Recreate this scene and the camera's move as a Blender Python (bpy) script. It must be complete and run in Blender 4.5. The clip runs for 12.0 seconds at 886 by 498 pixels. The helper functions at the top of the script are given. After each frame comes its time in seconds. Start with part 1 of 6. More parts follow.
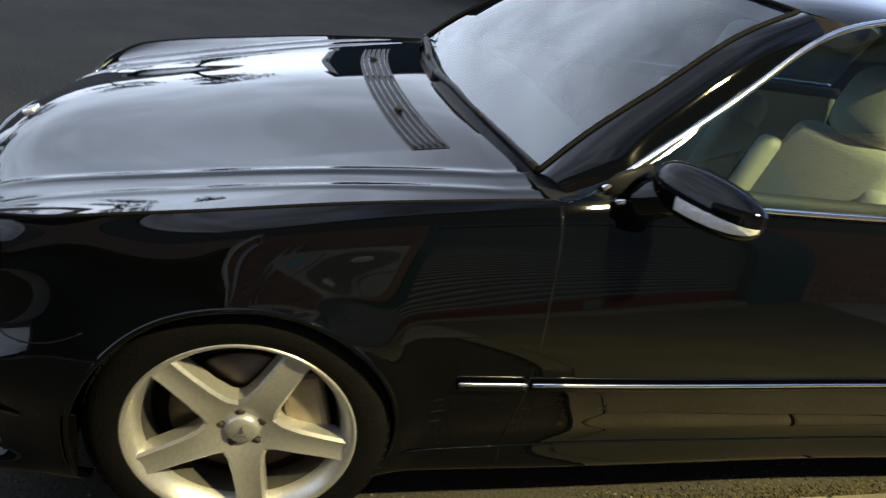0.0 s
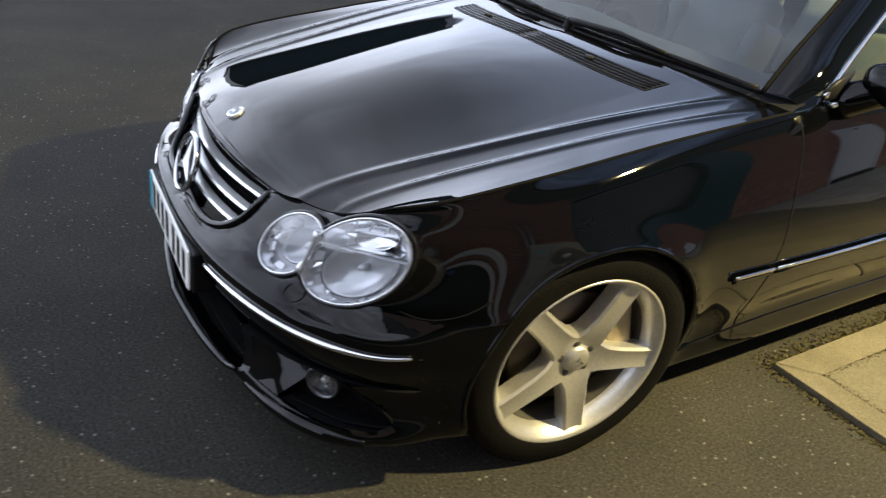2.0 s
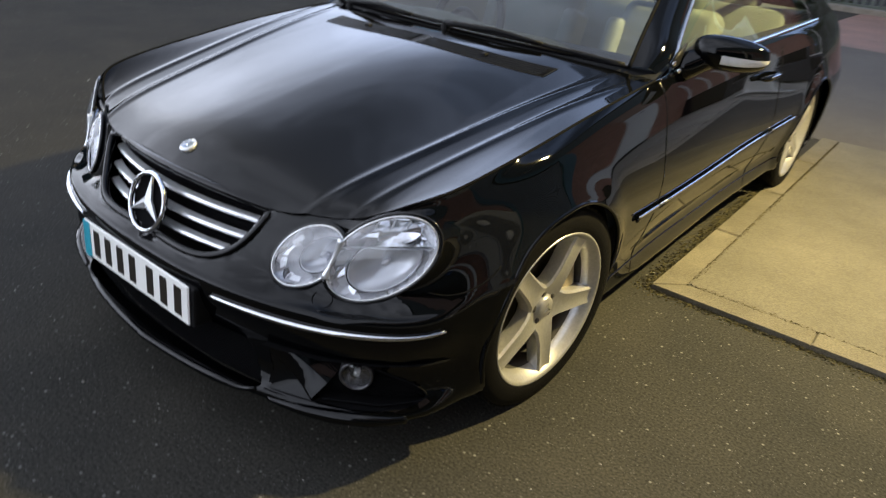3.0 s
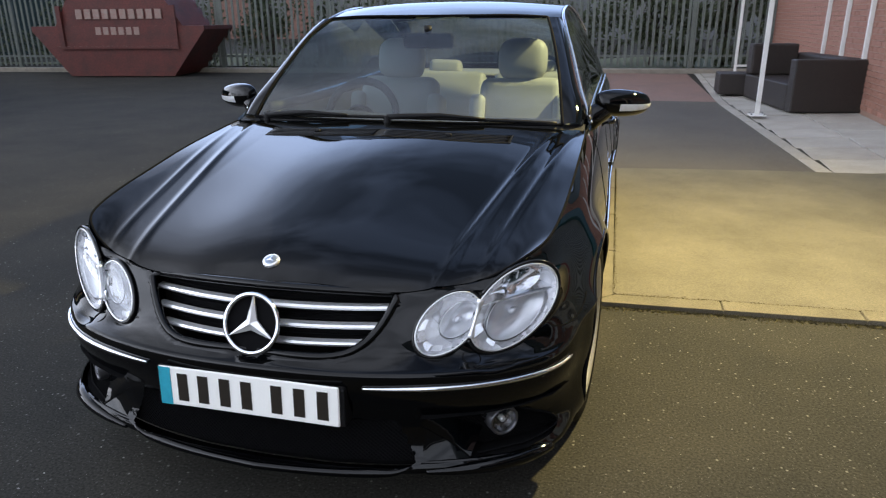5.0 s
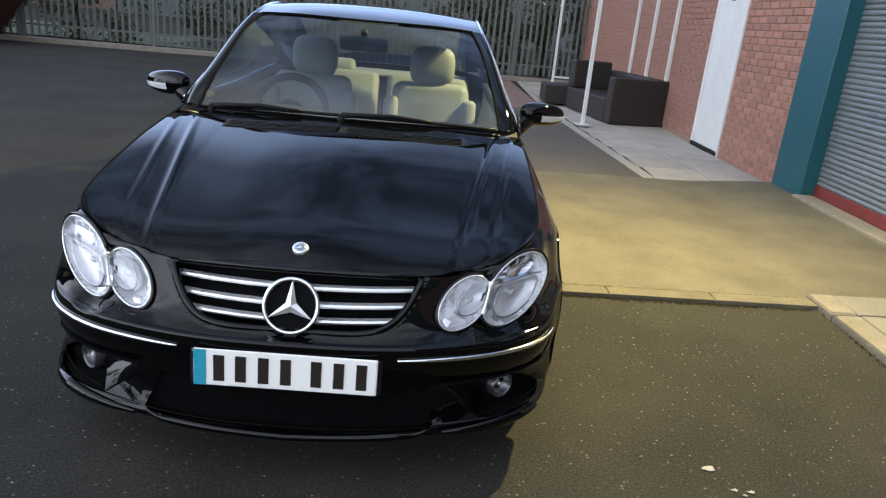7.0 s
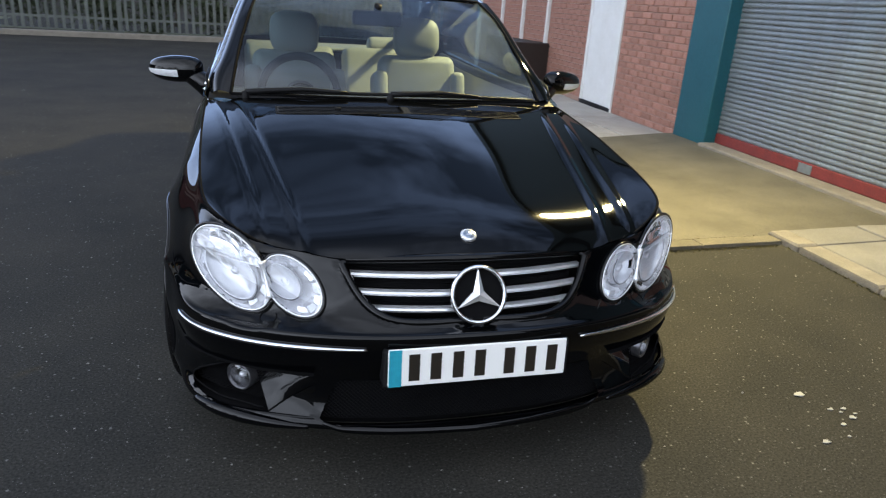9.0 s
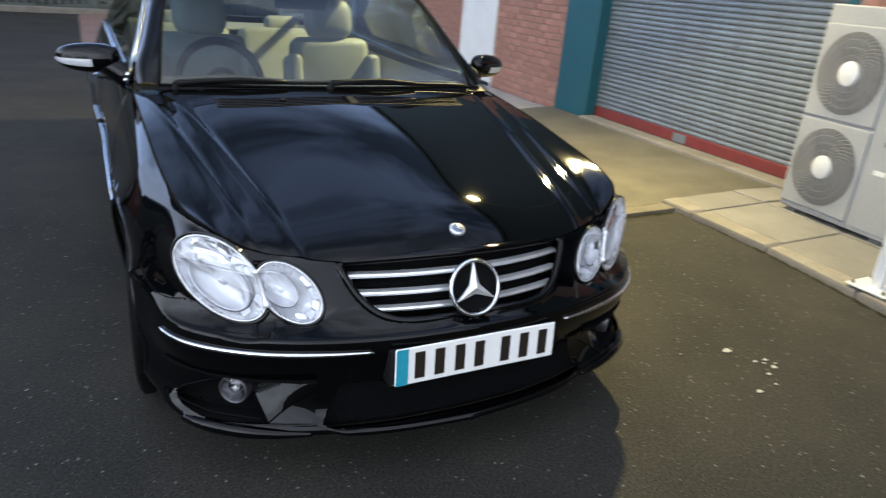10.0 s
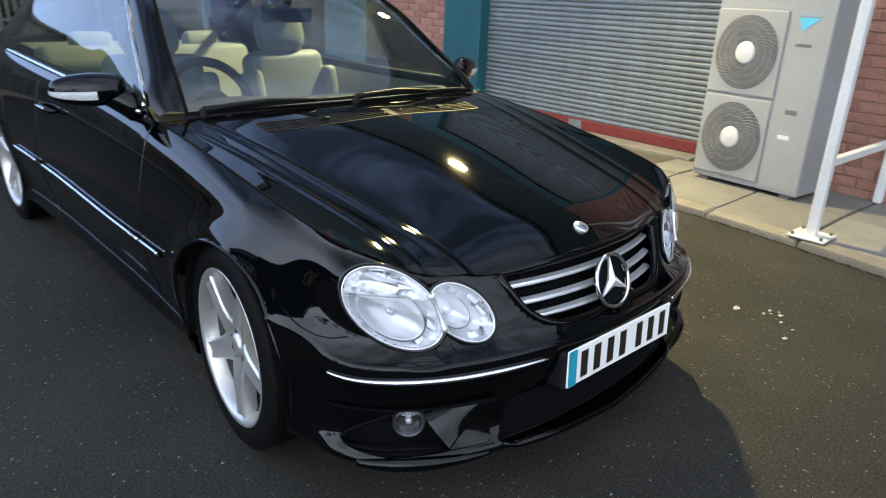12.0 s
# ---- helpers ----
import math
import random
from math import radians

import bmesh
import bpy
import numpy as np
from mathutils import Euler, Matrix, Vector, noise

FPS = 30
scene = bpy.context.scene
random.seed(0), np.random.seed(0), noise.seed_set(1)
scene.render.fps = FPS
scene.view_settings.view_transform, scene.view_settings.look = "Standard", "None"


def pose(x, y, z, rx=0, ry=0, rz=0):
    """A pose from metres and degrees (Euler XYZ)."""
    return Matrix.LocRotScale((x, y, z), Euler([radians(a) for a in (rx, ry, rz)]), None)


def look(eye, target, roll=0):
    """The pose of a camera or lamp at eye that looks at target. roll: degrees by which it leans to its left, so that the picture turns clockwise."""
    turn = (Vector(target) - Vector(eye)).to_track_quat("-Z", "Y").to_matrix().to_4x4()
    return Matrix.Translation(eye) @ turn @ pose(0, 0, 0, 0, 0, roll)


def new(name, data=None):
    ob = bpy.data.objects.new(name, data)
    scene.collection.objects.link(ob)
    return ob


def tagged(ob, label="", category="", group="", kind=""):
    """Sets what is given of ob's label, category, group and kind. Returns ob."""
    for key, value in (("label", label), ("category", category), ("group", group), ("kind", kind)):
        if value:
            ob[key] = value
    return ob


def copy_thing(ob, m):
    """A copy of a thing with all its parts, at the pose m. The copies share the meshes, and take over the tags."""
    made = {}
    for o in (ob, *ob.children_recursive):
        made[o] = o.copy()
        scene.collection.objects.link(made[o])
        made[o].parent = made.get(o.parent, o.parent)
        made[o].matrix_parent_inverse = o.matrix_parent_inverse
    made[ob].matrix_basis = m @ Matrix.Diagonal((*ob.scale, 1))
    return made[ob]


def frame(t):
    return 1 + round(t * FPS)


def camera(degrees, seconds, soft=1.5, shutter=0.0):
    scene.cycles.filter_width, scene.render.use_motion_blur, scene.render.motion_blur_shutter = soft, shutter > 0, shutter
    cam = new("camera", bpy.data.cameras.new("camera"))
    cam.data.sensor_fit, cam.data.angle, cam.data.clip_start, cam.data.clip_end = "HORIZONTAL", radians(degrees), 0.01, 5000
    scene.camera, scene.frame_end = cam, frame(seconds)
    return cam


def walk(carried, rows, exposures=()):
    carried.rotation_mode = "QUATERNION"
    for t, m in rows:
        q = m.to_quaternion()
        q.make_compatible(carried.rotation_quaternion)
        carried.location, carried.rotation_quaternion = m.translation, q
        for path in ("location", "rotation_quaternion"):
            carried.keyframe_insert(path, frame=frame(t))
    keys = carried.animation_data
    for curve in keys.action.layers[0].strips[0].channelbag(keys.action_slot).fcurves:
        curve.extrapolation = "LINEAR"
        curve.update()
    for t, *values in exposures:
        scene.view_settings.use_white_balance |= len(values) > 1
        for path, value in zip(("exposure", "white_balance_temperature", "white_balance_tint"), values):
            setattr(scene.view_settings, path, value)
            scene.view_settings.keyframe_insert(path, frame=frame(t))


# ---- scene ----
cam = camera(66.0, 12.0, soft=1.2, shutter=0.35)
PATH = [
    (0, (1.963, -0.012, 1.389), (0.259, 0.528, 0.492), 11.9),
    (0.3, (1.895, -0.216, 1.323), (0.231, 0.435, 0.426), 15.3),
    (0.5, (1.893, -0.293, 1.308), (0.238, 0.326, 0.37), 12.0),
    (1, (1.818, -0.58, 1.326), (0.249, 0.115, 0.299), 10.0),
    (1.5, (1.823, -0.855, 1.309), (0.377, 0.175, 0.388), 11.9),
    (2, (1.74, -1.043, 1.318), (0.279, -0.084, 0.345), 7.7),
    (2.5, (1.661, -1.302, 1.355), (0.278, -0.258, 0.357), 4.5),
    (3, (1.572, -1.552, 1.34), (0.514, -0.122, 0.426), 5.9),
    (3.5, (1.394, -1.679, 1.348), (0.402, -0.137, 0.55), 0.3),
    (3.7, (1.31, -1.709, 1.387), (0.375, -0.128, 0.594), -1.1),
    (5.3, (0.786, -2.202, 1.304), (0.349, -0.355, 0.675), -0.2),
    (5.5, (0.721, -2.193, 1.361), (0.269, -0.365, 0.686), -0.6),
    (6, (0.541, -2.298, 1.376), (0.304, -0.409, 0.763), 2.4),
    (6.5, (0.431, -2.479, 1.386), (0.384, -0.58, 0.763), 3.3),
    (7, (0.336, -2.494, 1.366), (0.415, -0.6, 0.728), 5.3),
    (7.5, (0.16, -2.417, 1.346), (0.212, -0.531, 0.683), 2.0),
    (7.7, (0.1, -2.422, 1.376), (0.167, -0.547, 0.684), 2.7),
    (9.3, (-0.681, -2.29, 1.319), (-0.096, -0.512, 0.614), 3.1),
    (9.5, (-0.722, -2.245, 1.345), (-0.17, -0.473, 0.6), 1.0),
    (10, (-0.913, -2.212, 1.366), (-0.028, -0.578, 0.628), 4.9),
    (10.5, (-1.119, -2.233, 1.39), (0.046, -0.779, 0.664), 3.3),
    (11, (-1.29, -2.119, 1.346), (-0.043, -0.727, 0.635), 6.9),
    (11.5, (-1.469, -1.902, 1.342), (-0.329, -0.429, 0.615), 2.8),
    (12, (-1.604, -1.719, 1.332), (-0.323, -0.356, 0.624), 2.4),
]
walk(cam, [(t, look(eye, target, roll)) for t, eye, target, roll in PATH],
     [(0, -0.38, 6350, 5), (0.4, -0.04, 6450, 5), (1.0, 0.10, 6600, 6), (2.0, 0.0, 6800, 8), (2.5, -0.12, 6900, 8), (3.0, -0.14, 6950, 8), (3.5, -0.06, 6950, 8), (6.0, 0.0, 6950, 7), (9.0, 0.03, 6850, 6), (11.0, 0.0, 6750, 6), (11.5, -0.04, 6700, 5), (12.0, 0.06, 6700, 5)])

# ---- light ----
GLOW = 3.3
world = bpy.data.worlds.new("dusk_sky")
scene.world = world
world.use_nodes = True
wn = world.node_tree
sky = wn.nodes.new("ShaderNodeTexSky")
sky.sky_type, sky.sun_disc = "NISHITA", False
sky.sun_elevation, sky.sun_rotation = radians(7), radians(-72)
sky.air_density, sky.dust_density, sky.ozone_density = 1.0, 0.6, 4.0
tc = wn.nodes.new("ShaderNodeTexCoord")


def sky_math(op, a, b):
    n = wn.nodes.new("ShaderNodeMath")
    n.operation = op
    for slot, v in zip(n.inputs, (a, b)):
        if isinstance(v, (int, float)):
            slot.default_value = v
        else:
            wn.links.new(v, slot)
    return n.outputs[0]


# broken evening cloud, brighter towards the low sun
west = wn.nodes.new("ShaderNodeVectorMath")
west.operation = "DOT_PRODUCT"
west.inputs[1].default_value = Vector((-0.94, 0.06, 0.32)).normalized()
wn.links.new(tc.outputs["Generated"], west.inputs[0])
toward = sky_math("MAXIMUM", west.outputs["Value"], 0.0)
up = wn.nodes.new("ShaderNodeSeparateXYZ")
wn.links.new(tc.outputs["Generated"], up.inputs[0])
low = wn.nodes.new("ShaderNodeMapRange")
low.interpolation_type = "SMOOTHSTEP"
low.inputs[1].default_value, low.inputs[2].default_value, low.inputs[3].default_value, low.inputs[4].default_value = 0.34, 0.76, 1.0, 0.06
wn.links.new(up.outputs["Z"], low.inputs[0])
flat = wn.nodes.new("ShaderNodeMapping")
flat.inputs["Scale"].default_value = (1.0, 1.0, 2.2)
wn.links.new(tc.outputs["Generated"], flat.inputs[0])
cloud = wn.nodes.new("ShaderNodeTexNoise")
cloud.inputs["Scale"].default_value, cloud.inputs["Detail"].default_value, cloud.inputs["Roughness"].default_value = 2.5, 4, 0.55
wn.links.new(flat.outputs[0], cloud.inputs["Vector"])
cover = wn.nodes.new("ShaderNodeMapRange")
cover.inputs[1].default_value, cover.inputs[2].default_value = 0.43, 0.61
wn.links.new(cloud.outputs[0], cover.inputs[0])
ahead = wn.nodes.new("ShaderNodeVectorMath")
ahead.operation = "DOT_PRODUCT"
ahead.inputs[1].default_value = Vector((-0.1, -0.85, 0.5)).normalized()
wn.links.new(tc.outputs["Generated"], ahead.inputs[0])
open_side = sky_math("MULTIPLY", sky_math("POWER", sky_math("MAXIMUM", ahead.outputs["Value"], 0.0), 1.5), 2.1)
behind = wn.nodes.new("ShaderNodeVectorMath")
behind.operation = "DOT_PRODUCT"
behind.inputs[1].default_value = Vector((0.75, 0.5, 0.6)).normalized()
wn.links.new(tc.outputs["Generated"], behind.inputs[0])
clear = sky_math("MULTIPLY", sky_math("POWER", sky_math("MAXIMUM", behind.outputs["Value"], 0.0), 1.6), 0.85)
base = sky_math("MULTIPLY", sky_math("ADD", 0.31, clear), sky_math("ADD", 0.22, sky_math("MULTIPLY", cover.outputs[0], 0.98)))
flatten, level, arc = (wn.nodes.new("ShaderNodeVectorMath") for _ in range(3))
flatten.operation, level.operation, arc.operation = "MULTIPLY", "NORMALIZE", "DOT_PRODUCT"
flatten.inputs[1].default_value, arc.inputs[1].default_value = (1, 1, 0), (-0.998, -0.05, 0)
wn.links.new(tc.outputs["Generated"], flatten.inputs[0])
wn.links.new(flatten.outputs[0], level.inputs[0])
wn.links.new(level.outputs[0], arc.inputs[0])
round_west = sky_math("POWER", sky_math("MAXIMUM", arc.outputs["Value"], 0.0), 1.35)
north = wn.nodes.new("ShaderNodeVectorMath")
north.operation = "DOT_PRODUCT"
north.inputs[1].default_value = (-0.35, 0.94, 0)
wn.links.new(level.outputs[0], north.inputs[0])
low_north = wn.nodes.new("ShaderNodeMapRange")
low_north.interpolation_type = "SMOOTHSTEP"
low_north.inputs[1].default_value, low_north.inputs[2].default_value, low_north.inputs[3].default_value, low_north.inputs[4].default_value = 0.34, 0.56, 1.0, 0.0
wn.links.new(up.outputs["Z"], low_north.inputs[0])
northern = sky_math("MULTIPLY", sky_math("MULTIPLY", sky_math("POWER", sky_math("MAXIMUM", north.outputs["Value"], 0.0), 2.5), low_north.outputs[0]), 2.2)
base = sky_math("ADD", base, northern)
dusk = sky_math("ADD", sky_math("MULTIPLY", sky_math("MULTIPLY", round_west, low.outputs[0]), GLOW), sky_math("MULTIPLY", sky_math("POWER", toward, 2.2), 0.5))
lit = sky_math("ADD", base, sky_math("MULTIPLY", sky_math("ADD", dusk, open_side), sky_math("ADD", 0.70, sky_math("MULTIPLY", cover.outputs[0], 0.25))))
tone = wn.nodes.new("ShaderNodeMix")
tone.data_type = "RGBA"
tone.inputs[6].default_value, tone.inputs[7].default_value = (0.36, 0.52, 0.95, 1), (0.73, 0.80, 1.0, 1)
wn.links.new(sky_math("MINIMUM", sky_math("ADD", sky_math("POWER", toward, 3.0), open_side), 1.0), tone.inputs[0])
clouds = wn.nodes.new("ShaderNodeBackground")
wn.links.new(tone.outputs[2], clouds.inputs[0])
wn.links.new(lit, clouds.inputs[1])
wn.links.new(sky.outputs[0], wn.nodes["Background"].inputs[0])
wn.nodes["Background"].inputs[1].default_value = 0.04
add = wn.nodes.new("ShaderNodeAddShader")
wn.links.new(wn.nodes["Background"].outputs[0], add.inputs[0])
wn.links.new(clouds.outputs[0], add.inputs[1])
wn.links.new(add.outputs[0], wn.nodes["World Output"].inputs[0])

sun = new("sun", bpy.data.lights.new("sun", "SUN"))
sun.data.energy, sun.data.angle, sun.data.color = 0.05, radians(60), (1.0, 0.95, 0.92)
sun.matrix_world = look((-12, 4.2, 5.5), (0, 0, 0))

LAMP = (2.45, 1.92, 3.22)
flood = new("flood_beam", bpy.data.lights.new("flood_beam", "AREA"))
flood.data.shape, flood.data.size, flood.data.size_y = "RECTANGLE", 0.15, 0.10
flood.data.spread = radians(145)
flood.data.energy, flood.data.color = 300.0, (1.0, 0.83, 0.40)
flood.matrix_world = look((LAMP[0] - 0.03, LAMP[1], LAMP[2] - 0.03), (0.4, 1.3, 0.0))


# ---- materials ----
def material(name, base, rough=0.6, metal=0.0, second=None, scale=8.0, amount=0.5, bump=0.0, bump_scale=60.0, coat=0.0, fine=None, spec=0.5, axis=(1, 1, 1), pieces=0.0):
    """A surface with stains at a coarse scale, grain at a fine one and relief."""
    m = bpy.data.materials.new(name)
    m.use_nodes = True
    nt = m.node_tree
    b = nt.nodes["Principled BSDF"]
    b.inputs["Base Color"].default_value = (*base, 1)
    b.inputs["Roughness"].default_value = rough
    b.inputs["Metallic"].default_value = metal
    b.inputs["Coat Weight"].default_value = coat
    b.inputs["Coat Roughness"].default_value = 0.02
    b.inputs["Specular IOR Level"].default_value = spec
    tc = nt.nodes.new("ShaderNodeTexCoord")
    mp = nt.nodes.new("ShaderNodeMapping")
    mp.inputs["Scale"].default_value = axis
    nt.links.new(tc.outputs["Object"], mp.inputs[0])
    colour = None
    if second:
        n = nt.nodes.new("ShaderNodeTexNoise")
        n.inputs["Scale"].default_value, n.inputs["Detail"].default_value, n.inputs["Roughness"].default_value = scale, 6, 0.6
        nt.links.new(mp.outputs[0], n.inputs["Vector"])
        r = nt.nodes.new("ShaderNodeMapRange")
        r.inputs[1].default_value, r.inputs[2].default_value = 0.5 - 0.22, 0.5 + 0.22
        r.inputs[3].default_value, r.inputs[4].default_value = 0.5 - amount / 2, 0.5 + amount / 2
        nt.links.new(n.outputs[0], r.inputs[0])
        mix = nt.nodes.new("ShaderNodeMix")
        mix.data_type = "RGBA"
        mix.inputs[6].default_value, mix.inputs[7].default_value = (*base, 1), (*second, 1)
        nt.links.new(r.outputs[0], mix.inputs[0])
        colour = mix.outputs[2]
    if fine:
        n2 = nt.nodes.new("ShaderNodeTexNoise")
        n2.inputs["Scale"].default_value, n2.inputs["Detail"].default_value = fine[0], 4
        nt.links.new(mp.outputs[0], n2.inputs["Vector"])
        r2 = nt.nodes.new("ShaderNodeMapRange")
        r2.inputs[1].default_value, r2.inputs[2].default_value = 0.3, 0.7
        r2.inputs[3].default_value, r2.inputs[4].default_value = 1 - fine[1], 1 + fine[1]
        nt.links.new(n2.outputs[0], r2.inputs[0])
        mul = nt.nodes.new("ShaderNodeMix")
        mul.data_type, mul.blend_type = "RGBA", "MULTIPLY"
        mul.inputs[0].default_value = 1.0
        if colour:
            nt.links.new(colour, mul.inputs[6])
        else:
            mul.inputs[6].default_value = (*base, 1)
        nt.links.new(r2.outputs[0], mul.inputs[7])
        colour = mul.outputs[2]
    if pieces:
        oi = nt.nodes.new("ShaderNodeObjectInfo")
        r3 = nt.nodes.new("ShaderNodeMapRange")
        r3.inputs[3].default_value, r3.inputs[4].default_value = 1 - pieces, 1 + pieces
        nt.links.new(oi.outputs["Random"], r3.inputs[0])
        mul = nt.nodes.new("ShaderNodeMix")
        mul.data_type, mul.blend_type = "RGBA", "MULTIPLY"
        mul.inputs[0].default_value = 1.0
        nt.links.new(colour, mul.inputs[6]) if colour else None
        if not colour:
            mul.inputs[6].default_value = (*base, 1)
        nt.links.new(r3.outputs[0], mul.inputs[7])
        colour = mul.outputs[2]
    if colour:
        nt.links.new(colour, b.inputs["Base Color"])
    if bump:
        n3 = nt.nodes.new("ShaderNodeTexNoise")
        n3.inputs["Scale"].default_value, n3.inputs["Detail"].default_value = bump_scale, 5
        nt.links.new(mp.outputs[0], n3.inputs["Vector"])
        bp = nt.nodes.new("ShaderNodeBump")
        bp.inputs["Strength"].default_value, bp.inputs["Distance"].default_value = bump, 0.01
        nt.links.new(n3.outputs[0], bp.inputs["Height"])
        nt.links.new(bp.outputs[0], b.inputs["Normal"])
    return m


def glass(name, tint, alpha, rough=0.0):
    """Thin glass: it lets light through with a tint and mirrors by its angle."""
    m = bpy.data.materials.new(name)
    m.use_nodes = True
    nt = m.node_tree
    nt.nodes.remove(nt.nodes["Principled BSDF"])
    t, g, f, mix = (nt.nodes.new("ShaderNode" + k) for k in ("BsdfTransparent", "BsdfGlossy", "LayerWeight", "MixShader"))
    t.inputs[0].default_value = (*[c * alpha for c in tint], 1)
    g.inputs["Roughness"].default_value = rough
    f.inputs[0].default_value = 0.5
    power, scale = nt.nodes.new("ShaderNodeMath"), nt.nodes.new("ShaderNodeMath")
    power.operation, power.inputs[1].default_value = "POWER", 5.0
    scale.operation, scale.inputs[1].default_value, scale.inputs[2].default_value = "MULTIPLY_ADD", 0.88, 0.12
    nt.links.new(f.outputs["Facing"], power.inputs[0])
    nt.links.new(power.outputs[0], scale.inputs[0])
    nt.links.new(scale.outputs[0], mix.inputs[0])
    nt.links.new(t.outputs[0], mix.inputs[1])
    nt.links.new(g.outputs[0], mix.inputs[2])
    nt.links.new(mix.outputs[0], nt.nodes["Material Output"].inputs[0])
    return m


PAINT = material("black_paint", (0.0012, 0.0014, 0.0018), 0.03, 0.0, fine=(900, 0.25), spec=0.34)
CHROME = material("chrome", (0.82, 0.83, 0.85), 0.12, 1.0, fine=(40, 0.06))
SATIN = material("satin_chrome", (0.88, 0.89, 0.90), 0.25, 0.65, fine=(60, 0.08))
ALLOY = material("silver_alloy", (0.64, 0.63, 0.615), 0.32, 0.72, (0.58, 0.565, 0.54), 9, 0.6, fine=(120, 0.08))
RUBBER = material("tyre_rubber", (0.0035, 0.0035, 0.0035), 0.65, 0.0, (0.006, 0.0055, 0.0055), 14, 0.6, 0.25, 180, spec=0.10)
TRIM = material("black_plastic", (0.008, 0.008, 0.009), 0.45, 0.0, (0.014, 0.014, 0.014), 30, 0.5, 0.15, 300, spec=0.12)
GLOSSBLACK = material("gloss_black", (0.006, 0.006, 0.006), 0.12, 0.0, fine=(50, 0.2))
LEATHER = material("cream_leather", (0.44, 0.42, 0.36), 0.5, 0.0, (0.36, 0.34, 0.29), 7, 0.5, 0.2, 220)
CARPET = material("dark_carpet", (0.02, 0.02, 0.022), 0.9, 0.0, fine=(200, 0.3))
DASH = material("charcoal_dash", (0.025, 0.027, 0.03), 0.6, 0.0, (0.04, 0.042, 0.045), 20, 0.5, 0.2, 400)
GLASS = glass("window_glass", (0.66, 0.85, 1.0), 0.52)
SIDEGLASS = glass("tinted_side_glass", (0.68, 0.88, 0.86), 0.50)
LENS = glass("clear_lens", (0.97, 0.98, 1.0), 0.97)
REFLECTOR = material("lamp_reflector", (0.90, 0.91, 0.93), 0.16, 0.4, bump=0.25, bump_scale=30)
LAMPBOWL = material("lamp_bowl_silver", (0.84, 0.85, 0.87), 0.22, 0.4, (0.68, 0.69, 0.72), 11, 0.9)
# alloy darkened in colour to stand in for shade behind the spokes
BARREL = material("shaded_rim_grey", (0.11, 0.105, 0.10), 0.5, 0.5, (0.06, 0.055, 0.05), 10, 0.8)


def faceted(name, dull, bright, scale):
    """Pressed reflector: many small facets, some of them mirror-bright."""
    m = material(name, bright, 0.2, 0.1)
    nt = m.node_tree
    b = nt.nodes["Principled BSDF"]
    tc, vo, sep, ra, mix, bp = (nt.nodes.new("ShaderNode" + k) for k in ("TexCoord", "TexVoronoi", "SeparateColor", "MapRange", "Mix", "Bump"))
    vo.inputs["Scale"].default_value = scale
    nt.links.new(tc.outputs["Object"], vo.inputs["Vector"])
    nt.links.new(vo.outputs["Color"], sep.inputs[0])
    ra.inputs[1].default_value, ra.inputs[2].default_value, ra.inputs[4].default_value = 0.30, 0.75, 0.6
    nt.links.new(sep.outputs[0], ra.inputs[0])
    nt.links.new(ra.outputs[0], b.inputs["Metallic"])
    mix.data_type = "RGBA"
    mix.inputs[6].default_value, mix.inputs[7].default_value = (*dull, 1), (*bright, 1)
    nt.links.new(sep.outputs[1], mix.inputs[0])
    nt.links.new(mix.outputs[2], b.inputs["Base Color"])
    bp.inputs["Strength"].default_value, bp.inputs["Distance"].default_value = 0.45, 0.012
    nt.links.new(vo.outputs["Distance"], bp.inputs["Height"])
    nt.links.new(bp.outputs[0], b.inputs["Normal"])
    return m


FACETS = faceted("faceted_reflector", (0.74, 0.75, 0.78), (0.95, 0.95, 0.97), 30)
DISC = material("brake_disc", (0.17, 0.155, 0.14), 0.4, 0.9, (0.09, 0.065, 0.05), 12, 0.5)
CALIPER = material("brake_caliper", (0.36, 0.31, 0.24), 0.6, 0.3, (0.22, 0.17, 0.11), 25, 0.6)
FOGBOWL = material("fog_lamp_bowl", (0.24, 0.24, 0.25), 0.22, 0.9, bump=0.2, bump_scale=60)
RECESS = material("matt_black_mesh", (0.006, 0.006, 0.007), 0.9, 0.0, (0.010, 0.010, 0.010), 40, 0.6, spec=0.02)
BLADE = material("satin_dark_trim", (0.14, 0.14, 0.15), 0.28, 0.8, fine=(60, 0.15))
PLATEWHITE = material("plate_reflective", (0.97, 0.96, 0.91), 0.35, 0.0, fine=(300, 0.03))
PLATEBLUE = material("plate_teal_band", (0.02, 0.34, 0.45), 0.4, 0.0, fine=(80, 0.08))
PLATEINK = material("plate_ink", (0.02, 0.015, 0.01), 0.4)
ASPHALT = material("asphalt", (0.028, 0.0277, 0.0252), 0.85, 0.0, (0.050, 0.0465, 0.0385), 1.3, 0.9, 0.05, 330, fine=(120, 0.40), spec=0.06)


